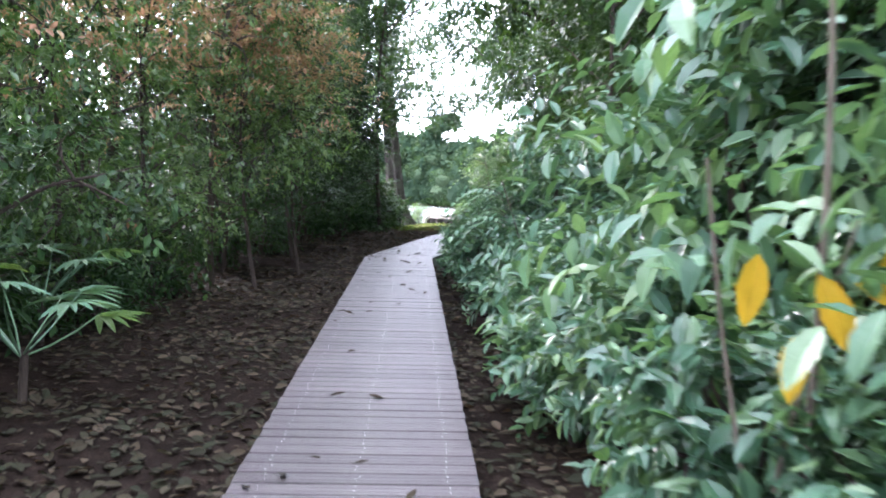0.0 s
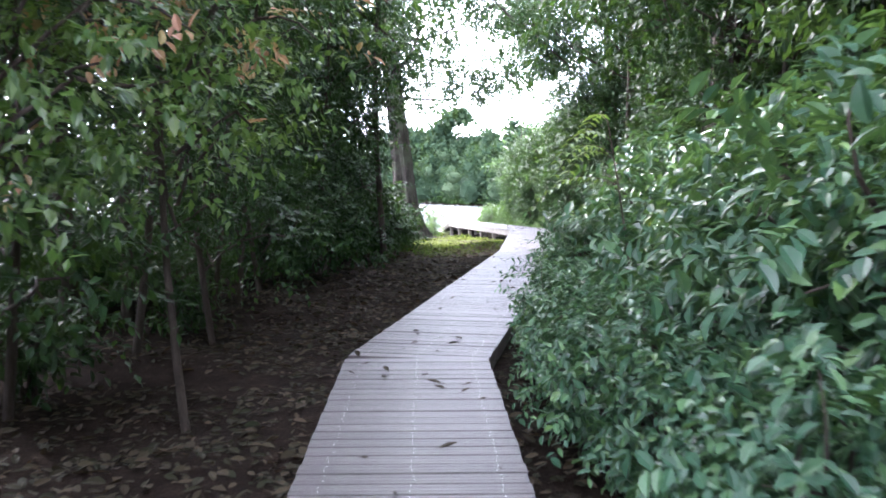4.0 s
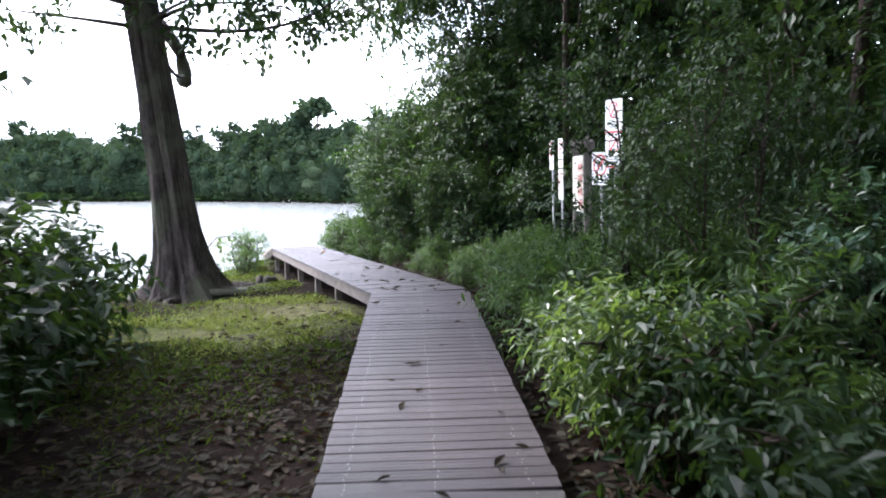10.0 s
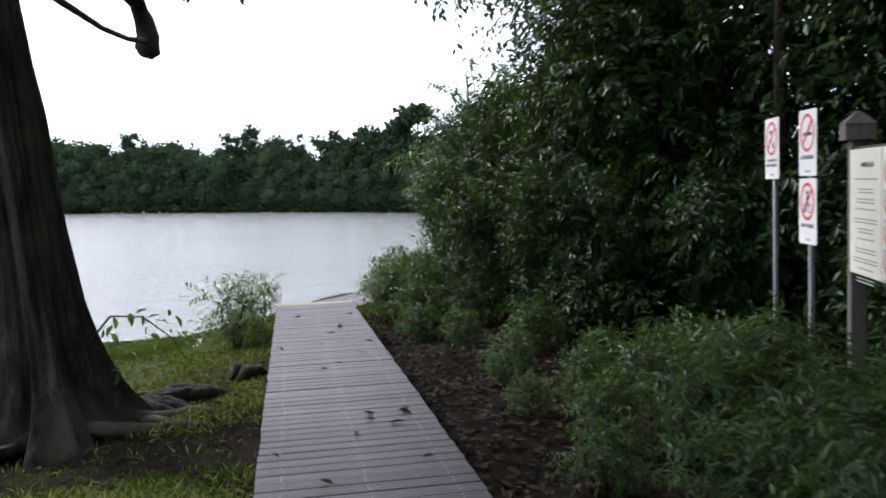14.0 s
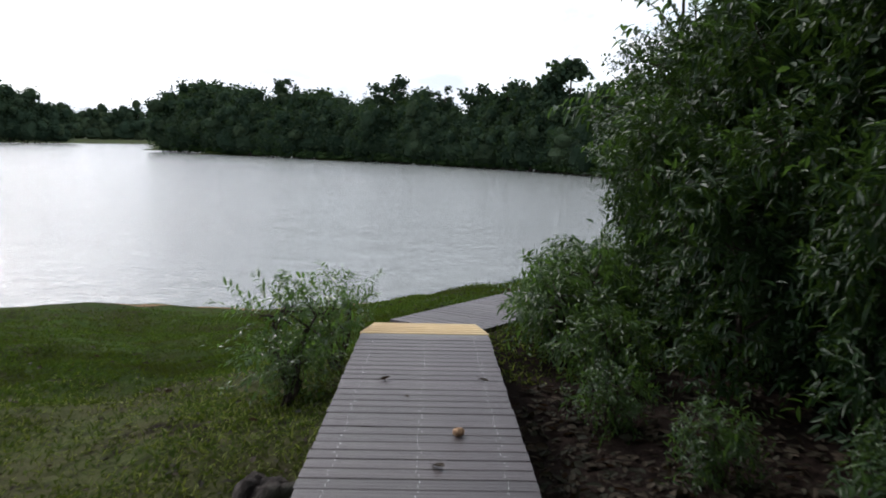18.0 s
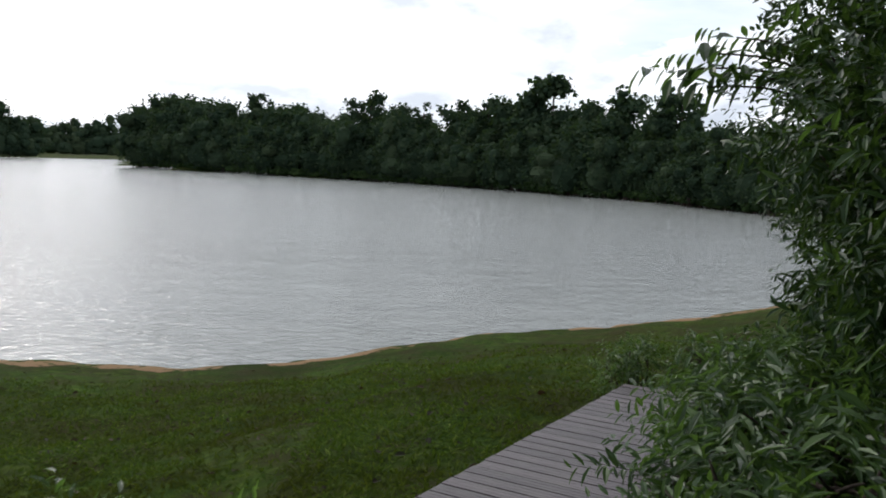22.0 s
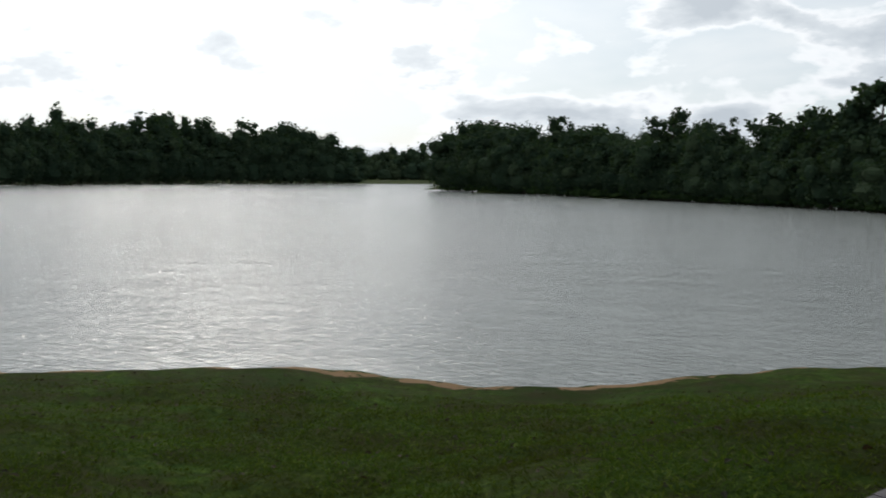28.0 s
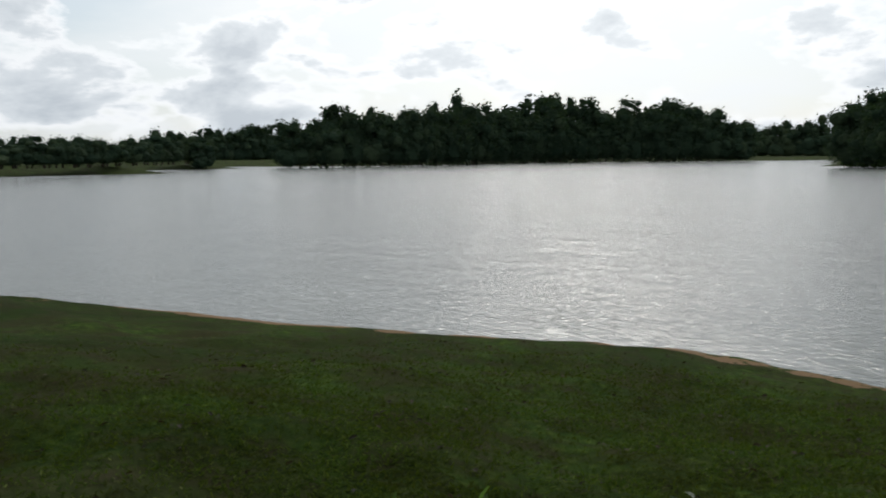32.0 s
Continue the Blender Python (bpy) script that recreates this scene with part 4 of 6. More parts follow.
PATTERNS = DROOP + CANOPY + BROAD + TALLB + LIGHT + SHADY + SHADE_TALL + NARROW + WALL + THIN + RED + LOWDARK
for i, o in enumerate(PATTERNS):
    x, y = at_run(1.2 + 1.15 * i, 7.4 + 1.1 * (i % 3))
    o.matrix_basis = pose(x, y, ground_z(x, y))


RUN_1 = (K_FIRST - K_START).length
RUN_2 = RUN_1 + (K_SECOND - K_FIRST).length


def open_view(x, y):
    """Where the growth stays low: between the deck and the great trunk."""
    ax, ay, bx, by = -2.6, -21.2, 1.5, -17.2
    t = max(0.0, min(1.0, ((x - ax) * (bx - ax) + (y - ay) * (by - ay)) / ((bx - ax) ** 2 + (by - ay) ** 2)))
    return math.hypot(x - ax - t * (bx - ax), y - ay - t * (by - ay)) < 1.9


def right_side():
    # shrubs at the deck's edge: broad-leaved, then leaves coloured for deep shade, then light green where the daylight
    # comes in
    run = 1.0
    while run < RUN_2 - 0.6:
        x, y = at_run(run, rnd.uniform(1.16, 1.42) - (0.16 if run > RUN_2 - 6 else 0))
        if run > RUN_2 - 5.2:
            put(rnd.choice(NARROW if run > RUN_2 - 3.6 else LIGHT + NARROW[:1]), x, y, rnd.uniform(0.55, 0.85))
        elif run > RUN_1 - 4.5:
            x, y = at_run(run, rnd.uniform(0.98, 1.18))
            deep = run > RUN_1 + 3.5
            if deep:
                x, y = at_run(run, rnd.uniform(1.22, 1.42))
            # the near-black leaves carry the great tree's shade in their colour
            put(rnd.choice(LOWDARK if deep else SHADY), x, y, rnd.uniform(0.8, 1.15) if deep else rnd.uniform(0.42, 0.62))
        else:
            put(rnd.choice(BROAD), x, y, rnd.uniform(0.65, 0.95))
        run += rnd.uniform(0.55, 0.8)
    run = 0.5
    while run < RUN_2 - 1.2:
        x, y = at_run(run, rnd.uniform(1.85, 2.4))
        low = open_view(x, y)
        kind = NARROW if run > RUN_2 - 4.5 else LIGHT + NARROW + SHADY[:1] if run > RUN_2 - 5.5 else LOWDARK + SHADY[:1] if run > RUN_1 + 3.5 else SHADY if run > RUN_1 - 4.5 or low else BROAD + TALLB
        put(rnd.choice(kind), x, y, rnd.uniform(0.42, 0.58) if low else rnd.uniform(0.9, 1.15))
        run += rnd.uniform(0.65, 0.95)
    run = 0.0
    while run < RUN_2 - 3.5:
        x, y = at_run(run, rnd.uniform(2.8, 3.5))
        if not open_view(x, y):
            put(rnd.choice(WALL + SHADY if run > RUN_2 - 10 else SHADY + WALL if run > RUN_1 - 3 else TALLB + WALL), x, y, rnd.uniform(0.85, 1.15))
        run += rnd.uniform(1.0, 1.5)
    run = 0.0
    while run < RUN_2 + 1:
        x, y = at_run(run, rnd.uniform(4.6, 6.8))
        put(rnd.choice(WALL), x, y, rnd.uniform(0.95, 1.4))
        run += rnd.uniform(1.4, 2.0)


def last_stretch():
    # low growth round the signs, the dark wall behind them, bushes closing in on the steps
    for x, y, s in ((1.5, -10.6, 0.6), (1.9, -9.9, 0.8), (2.0, -11.3, 0.9), (1.6, -9.0, 0.55), (2.3, -8.6, 0.75), (2.2, -7.6, 0.7), (2.9, -7.0, 0.8), (2.4, -6.5, 0.6), (2.9, -5.8, 0.75), (3.1, -9.3, 0.8), (2.7, -10.4, 0.9), (3.6, -8.2, 0.8), (2.5, -5.0, 0.5), (1.35, -11.9, 0.75), (1.15, -11.2, 0.6), (1.75, -12.4, 0.95), (2.4, -11.9, 1.0), (1.3, -8.2, 0.4), (1.7, -7.2, 0.5), (2.0, -5.9, 0.45), (2.2, -9.3, 0.85), (2.6, -7.8, 0.85), (3.3, -10.6, 1.0), (3.0, -12.6, 1.05), (1.9, -3.9, 0.45), (2.4, -3.2, 0.6), (1.5, -5.1, 0.3), (1.4, -6.4, 0.32)):
        put(rnd.choice(NARROW), x, y, s * 1.05)
    for x, y, s in ((5.6, -10.0, 0.9), (5.9, -8.2, 1.0), (6.2, -6.4, 1.0), (6.0, -4.7, 1.0), (5.1, -3.3, 0.95), (4.7, -1.9, 0.9), (4.4, -0.4, 0.85), (4.9, 1.1, 0.8), (7.4, -7.2, 1.3), (7.2, -4.6, 1.3), (6.6, -2.2, 1.3), (6.2, 0.2, 1.1), (7.4, -6, 1.5), (7.2, -2.5, 1.5), (6.9, 1.0, 1.2), (7.5, -10, 1.5), (6.0, -11, 1.3)):
        put(rnd.choice(WALL), x, y, s)
    for x, y, s in ((4.6, -6.6, 0.75), (4.5, -8.0, 0.7), (4.9, -5.4, 0.85), (4.2, -9.4, 0.7), (3.2, -3.4, 0.75), (3.3, -2.4, 0.7), (3.2, -1.2, 0.65), (4.3, -4.4, 0.8), (4.0, -1.6, 0.9), (2.7, 0.2, 0.6), (4.1, 2.6, 0.75), (4.8, 3.8, 0.75)):
        put(rnd.choice(SHADE_TALL), x, y, s)
    for x, y, s in ((1.35, -1.2, 0.5), (1.5, -0.2, 0.75), (1.35, 0.7, 0.9), (1.5, 1.5, 1.0), (1.75, 2.3, 1.0), (1.7, -2.4, 0.5), (2.1, 3.1, 0.9), (2.45, 3.9, 0.8), (2.85, 4.8, 0.8), (3.2, 5.6, 0.75), (1.3, 1.2, 0.8), (1.58, 2.4, 0.9), (2.05, 3.5, 0.85)):
        put(rnd.choice(NARROW), x, y, s)
    for x, y, s in ((4.9, 4.6, 0.85), (4.2, 2.8, 0.80), (3.75, 4.2, 0.78), (3.2, 2.5, 0.66), (4.5, 5.9, 0.8), (3.3, 3.4, 0.55), (3.8, 1.4, 0.82), (3.8, -0.3, 0.82), (4.0, -2.0, 0.85), (5.6, 5.5, 0.85), (4.9, 3.6, 1.05), (4.6, 1.4, 1.2), (4.9, -0.8, 1.2), (5.5, 4.3, 1.2), (6.0, 6.4, 1.0), (2.45, -0.7, 0.5), (2.5, 0.7, 0.52), (2.6, 2.1, 0.55), (2.9, -2.2, 0.5), (3.0, 3.6, 0.55)):
        put(rnd.choice(DROOP), x, y, s)
    put(THIN[0], 1.1, -13.1, 0.50)
    put(THIN[1], 0.85, -14.4, 0.50)
    put(THIN[1], 1.85, -11.75, 0.42)
    put(THIN[2], 2.5, -12.8, 0.62)
    for x, y, s in ((3.55, 4.5, 0.58), (3.05, 2.9, 0.5), (4.4, 6.2, 0.6), (3.4, 1.2, 0.5), (4.1, 3.6, 0.6)):
        put(rnd.choice(WALL), x, y, s)
    # crowns above the view, added to shade the bushes on the right
    for x, y, s in ((5.6, -1.0, 1.3), (5.4, 2.2, 1.2), (4.9, -4.2, 1.25), (6.0, -7.2, 1.3), (3.8, -12.5, 1.3)):
        put(rnd.choice(CANOPY), x, y, s)
    # the bush before the steps and the little ones beyond
    bush = shrub("bush", "airy green bush with slender leaves beside the steps", 340, 0.95, 0.6, 0.085, 0.30, 150, LEAF_MID, 8, 0.30, 0.15, group=G_B)
    bush.matrix_basis = pose(-1.1, 0.4, ground_z(-1.1, 0.4))
    put(bush, -0.85, 0.95, 0.72, sz=0.9)
    put(bush, -1.2, -0.1, 0.65, sz=0.6)
    put(NARROW[1], 2.15, 6.25, 0.55)
    put(NARROW[2], 2.75, 6.1, 0.6)


def left_side():
    # the dim wood on the lake's side of the path, ending where the lawn comes in
    run = 0.5
    while run < RUN_2 - 5.8:
        late = max(0, min(1, (run - RUN_1 - 1) / 4))
        x, y = at_run(run, -rnd.uniform(2.1, 2.9) - 0.9 * late - (0.5 if run < RUN_1 - 4 else 0))
        put(rnd.choice(RED if run < RUN_1 - 1 and rnd.random() < 0.8 else THIN), x, y, rnd.uniform(0.8, 1.1))
        run += rnd.uniform(0.8, 1.25)
    for lo, hi, step, begin in ((3.2, 4.6, 1.7, 0.0), (4.8, 6.4, 1.9, RUN_1 - 5)):
        run = begin
        while run < RUN_2 - 5.2:
            x, y = at_run(run, -rnd.uniform(lo, hi))
            put(rnd.choice(THIN + RED[:1] if run < RUN_1 - 1 else THIN), x, y, rnd.uniform(0.9, 1.3))
            run += rnd.uniform(0.8, 1.3) * step
    run = 2.0
    while run < RUN_2 - 4.0:
        x, y = at_run(run, -rnd.uniform(2.6, 5.5))
        put(rnd.choice(LOWDARK), x, y, rnd.uniform(0.6, 1.3))
        run += rnd.uniform(0.45, 0.8)
    for run, off in ((RUN_1 + 7.5, -5.2), (RUN_1 + 8.6, -5.0), (RUN_1 + 9.5, -7.0)):
        x, y = at_run(run, off)
        put(rnd.choice(THIN), x, y, rnd.uniform(1.1, 1.35))
    for x, y, s in ((-4.2, -15.6, 0.95), (-7.4, -22.5, 1.0), (-5.4, -14.4, 0.8), (3.6, -17.5, 0.9), (1.2, -22.5, 0.9), (-1.0, -29.5, 0.95), (4.8, -13.2, 0.9)):
        put(rnd.choice(CANOPY), x, y, s)
    for x, y, s in ((-5.1, -13.8, 0.82), (-5.9, -12.6, 0.8), (-6.3, -15.0, 1.0), (-5.5, -16.6, 0.8), (-7.2, -13.6, 1.0)):
        put(rnd.choice(WALL), x, y, s)
    # two trees flushed yellow and red near the first bend
    gold = slim_tree("tree", "slender tree flushed with yellow and pink young leaves", 76, 3.9, 1.05, 1.6, 0.075, 0.48, 380, LEAF_LIGHT, 0.032, 11, tips=(LEAF_YOUNG, 300, 0.7), group=G_L, per=8, twig=0.26, make=kites)
    gold.matrix_basis = pose(-6.35, -25.9, ground_z(-6.35, -25.9))
    put(gold, -6.9, -27.6, 0.9)
    # a lower row further in, then undergrowth
    run = RUN_1 - 6
    while run < RUN_2 - 5.0:
        x, y = at_run(run, -rnd.uniform(5.2, 8.0))
        put(rnd.choice(THIN), x, y, rnd.uniform(0.58, 0.75))
        run += rnd.uniform(0.6, 1.0)
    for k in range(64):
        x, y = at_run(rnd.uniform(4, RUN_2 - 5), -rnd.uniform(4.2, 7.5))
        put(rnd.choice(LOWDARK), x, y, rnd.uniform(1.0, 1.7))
    # high crowns, unseen from the path, added to shade it and the wood
    for run, off, s in ((RUN_1 - 3.5, -3.4, 1.25), (RUN_1 + 0.3, -3.1, 1.25), (4.2, -6.6, 1.5), (16.5, -5.6, 1.5), (21.5, -5.5, 1.6), (18.5, 4.2, 1.5), (20.8, 3.6, 1.5), (23.5, 4.4, 1.6), (26.5, 4.8, 1.6), (29.5, 5.6, 1.5)):
        x, y = at_run(run, off)
        put(rnd.choice(CANOPY), x, y, s)
    # the bush at the wood's corner
    for x, y, s in ((-3.75, -10.5, 1.35), (-4.3, -9.8, 1.3), (-3.9, -11.5, 1.5), (-4.9, -10.8, 1.6), (-4.1, -12.6, 1.6), (-5.4, -12.0, 1.8), (-4.6, -13.4, 1.9)):
        put(rnd.choice(LOWDARK), x, y, s)


right_side()
last_stretch()
left_side()


# ---- plants of their own ----
def leaflet_data(slim, mat):
    return mesh_of("leaflet", *blades(np.zeros((1, 3)), np.array([[0, 1.0, 0]]), np.array([[0, 0, 1.0]]), np.ones(1), np.full(1, slim), 0.2, 0.2), mat)


def lay_leaflets(parent, me, p, d, sizes):
    """Leaflets as pieces of a frond, each along d from p."""
    for q, w2, sz in zip(p, unit(np.asarray(d, float)), sizes):
        y = Vector(w2)
        x = y.cross(Vector((0, 0, 1))).normalized()
        z = x.cross(y)
        o = under("leaflet", me, parent)
        o.matrix_basis = Matrix.Translation(Vector(q)) @ Matrix((x, y, z)).transposed().to_4x4() @ Matrix.Scale(float(sz), 4)


LEAFLETS = {(m.name, k): leaflet_data(k, m) for m in (LEAF_LIGHT, LEAF_BROAD) for k in (0.42, 0.16)}


def pinnate_sapling(x, y, h, lean, fronds, leaflet, mat, seed):
    """A thin stem with feather leaves: leaflets in pairs along arching stalks."""
    rng = np.random.default_rng(seed)
    root = tagged(new("sapling"), "thin sapling with feathery paired light green leaflets", "sapling")
    root.matrix_world = pose(x, y, ground_z(x, y))
    top = np.array([math.cos(lean) * 0.25, math.sin(lean) * 0.25, h])
    under("stem", mesh_of("stem", *tube([limb(rng, (0, 0, -0.05), top, 0.012, 0.005, 0.05, 6)], 6), BARK, True), root)
    for k in range(fronds):
        a = lean + rng.uniform(-1.5, 1.5)
        start = top * rng.uniform(0.7, 1.0)
        ln = rng.uniform(0.4, 0.6)
        stalk = [(start + np.array([math.cos(a) * ln * t, math.sin(a) * ln * t, 0.12 * math.sin(2.4 * t) - 0.22 * t * t]), 0.004 * (1 - 0.7 * t)) for t in np.linspace(0, 1, 7)]
        pts = np.array([q for q, _ in stalk])
        n = 9
        tt = np.linspace(0.18, 1.0, n)
        pos = np.stack([np.interp(tt, np.linspace(0, 1, 7), pts[:, i]) for i in range(3)], 1)
        side = np.array([-math.sin(a), math.cos(a), 0.0])
        p2 = np.concatenate([pos, pos])
        d2 = np.concatenate([np.tile(side, (n, 1)), np.tile(-side, (n, 1))]) + np.array([math.cos(a) * 0.35, math.sin(a) * 0.35, -0.25])
        size = np.full(2 * n, leaflet) * rng.uniform(0.8, 1.1, 2 * n)
        fr = under("frond", mesh_of("frond", *tube([stalk], 5), BARK, True), root)
        lay_leaflets(fr, LEAFLETS[mat.name, 0.42], p2, d2, size)
    return root


for k, (x, y, h, lean, n, lf, mt) in enumerate(((-3.35, -26.0, 1.95, 2.9, 5, 0.08, LEAF_LIGHT), (-4.3, -31.2, 1.55, 2.6, 6, 0.115, LEAF_BROAD))):
    pinnate_sapling(x, y, h, lean, n, lf, mt, 200 + k)


def fan_palm(x, y, seed):
    rng = np.random.default_rng(seed)
    root = tagged(new("fan_palm"), "small fan palm with split green fronds in the shade", "palm")
    root.matrix_world = pose(x, y, ground_z(x, y))
    under("stem", mesh_of("stem", *tube([[((0, 0, -0.05), 0.03), ((0.02, 0, 0.35), 0.025)]], 8), BARK, True), root)
    for k in range(9):
        a = 2 * math.pi * k / 9 + rng.uniform(-0.3, 0.3)
        up = rng.uniform(0.25, 0.95)
        tip = np.array([math.cos(a) * 0.45, math.sin(a) * 0.45, 0.35 + up * 0.55])
        n = 11
        fan = np.linspace(-1.25, 1.25, n)
        out = unit(np.array([math.cos(a), math.sin(a), 0.35]))
        side = np.array([-math.sin(a), math.cos(a), 0])
        d = np.cos(fan)[:, None] * out + np.sin(fan)[:, None] * side + np.array([0, 0, -0.15])
        size = rng.uniform(0.26, 0.36, n)
        fr = under("frond", mesh_of("frond", *tube([limb(rng, (0, 0, 0.3), tip, 0.007, 0.005, 0.05, 4)], 5), LEAF_BROAD, True), root)
        lay_leaflets(fr, LEAFLETS[(LEAF_LIGHT if k % 3 == 0 else LEAF_BROAD).name, 0.16], np.tile(tip, (n, 1)), d, size)


fan_palm(-8.0, -33.4, 301)
fan_palm(-8.4, -31.6, 302)


def yellow_sapling():
    """A spindly shrub at the very edge of the path: two bare stems, broad leaves and a spray of yellowed ones."""
    rng = np.random.default_rng(310)
    gx, gy = -5.02, -36.75
    g = ground_z(gx, gy)
    root = tagged(new("shrub"), "spindly path-side shrub with a spray of yellowed leaves", "shrub", G_R)
    root.matrix_world = pose(gx, gy, g)
    for a, b, r in (((0, 0, -0.05), (-0.05, -0.1, 2.3), 0.014), ((0.06, 0.05, -0.05), (-0.28, 0.02, 1.5), 0.010), ((-0.05, 0, 0.6), (-0.02, -0.25, 1.35), 0.007)):
        under("stem", mesh_of("stem", *tube([limb(rng, a, b, r, r * 0.5, 0.05, 8)], 7), BARK_PALE, True), root)
    base = np.stack([rng.uniform(-0.35, 0.12, 15), rng.uniform(-0.3, 0.25, 15), rng.uniform(0.5, 2.1, 15)], 1)
    under("foliage", mesh_of("foliage", *twigs(rng, base, rng.normal(size=(15, 3)) * np.array([1, 1, 0.3]) + np.array([-0.5, -0.3, 0.1]), np.full(15, 0.24), 4, 0.135, 0.48, 0.5), LEAF_BROAD), root)
    p = np.array([[-0.10, -0.22, 1.22], [-0.02, -0.25, 1.20], [0.08, -0.2, 1.24], [0.16, -0.22, 1.22], [-0.20, -0.12, 1.26], [-0.13, -0.18, 1.06], [0.12, -0.18, 1.33]])
    d = np.array([[0.3, -0.2, -0.75], [0.75, -0.1, -0.25], [0.8, 0.1, 0.1], [0.6, -0.3, -0.4], [-0.2, -0.1, -1.0], [-0.1, -0.2, -1.0], [0.9, 0, 0.25]])
    ln = np.array([0.21, 0.20, 0.20, 0.18, 0.19, 0.17, 0.18])
    under("yellow_leaves", mesh_of("yellow_leaves", *blades(p, d, np.tile([[-0.3, -0.8, 0.5]], (7, 1)), ln, ln * 0.42), LEAF_YELLOW), root, "drooping yellowed leaves")


BARK_PALE = rough_material("bark_pale", [(0.3, (0.07, 0.055, 0.045)), (0.6, (0.15, 0.125, 0.10)), (0.8, (0.24, 0.21, 0.18))], 9, 0.85, 0.6, 0.01, (3, 3, 0.7), 0.2)
yellow_sapling()


def great_trunk():
    """The heavy buttressed trunk beside the path; its crown is above sight."""
    bx, by = 1.55, -17.3
    g = ground_z(bx, by)
    root = tagged(new("tree"), "great forest tree with reddish-brown buttressed bark", "tree")
    root.matrix_world = pose(bx, by, g)
    rings, sides = 60, 72
    verts = []
    for i in range(rings):
        t = i / (rings - 1)
        z = -0.15 + 9.0 * t ** 1.3
        r = 0.30 + 0.75 * math.exp(-max(z, 0) / 0.75) - 0.008 * z
        for j in range(sides):
            a = 2 * math.pi * j / sides
            flare = math.exp(-max(z, 0) / 0.9)
            k = 1 + 0.6 * flare * (max(0, math.cos(2 * a - 0.6)) ** 3 + max(0, math.cos(1.5 * a + 1.2)) ** 4 - 0.4) + 0.08 * math.cos(6 * a + z)
            k += 0.12 * (0.5 - abs(noise.noise((math.cos(a) * 7, math.sin(a) * 7, z * 0.6)))) + 0.05 * noise.noise((math.cos(a) * 3, math.sin(a) * 3, z))
            verts.append((r * k * math.cos(a) + 0.03 * z, r * k * math.sin(a), z))
    faces = [(i * sides + j, i * sides + (j + 1) % sides, (i + 1) * sides + (j + 1) % sides, (i + 1) * sides + j) for i in range(rings - 1) for j in range(sides)]
    under("trunk", mesh_of("trunk", verts, faces, BARK_RED, True), root)
    rng = np.random.default_rng(77)
    # the unseen crown is spread over the deck to shade the path's edge
    lobes = [((rng.uniform(-4.5, 3.5), rng.uniform(-6.5, 1.5), rng.uniform(5.6, 9)), (1.7, 1.7, 1.0)) for _ in range(20)]
    for c, _ in lobes:
        under("limb", mesh_of("limb", *tube([limb(rng, (0.18, 0, min(c[2] - 1, 8.5)), c, 0.12, 0.03, 0.08, 6)], 7), BARK_RED, True), root)
    base, way = lobes_sample(rng, lobes, 1900, 0.35)
    under("crown", mesh_of("crown", *twigs(rng, base, way, 0.5 * rng.uniform(0.6, 1.3, 1900), 8, 0.17, 0.46, 0.4), LEAF_DEEP_SHADE), root)
    for k in range(9):
        a = radians(150 + 17 * k)
        q = 0.42 + 0.03 * (k % 3)
        path = [((q * math.cos(a) + 0.05 * math.sin(2.1 * z + k) + 0.03 * z, q * math.sin(a) + 0.05 * math.cos(1.7 * z + 2 * k) - 0.25 * (k % 2) * min(1, z / 3), z), 0.010 + 0.004 * (k % 3)) for z in np.linspace(0.4, 6.2, 16)]
        under("vine", mesh_of("vine", *tube([path], 6), BARK_RED, True), root, "woody vine hanging down the trunk")


BARK_RED = rough_material("bark_red", [(0.32, (0.010, 0.007, 0.006)), (0.55, (0.028, 0.020, 0.017)), (0.75, (0.070, 0.050, 0.043))], 3.5, 0.9, 1.0, 0.04, (2.6, 2.6, 0.5), 0.15)
great_trunk()


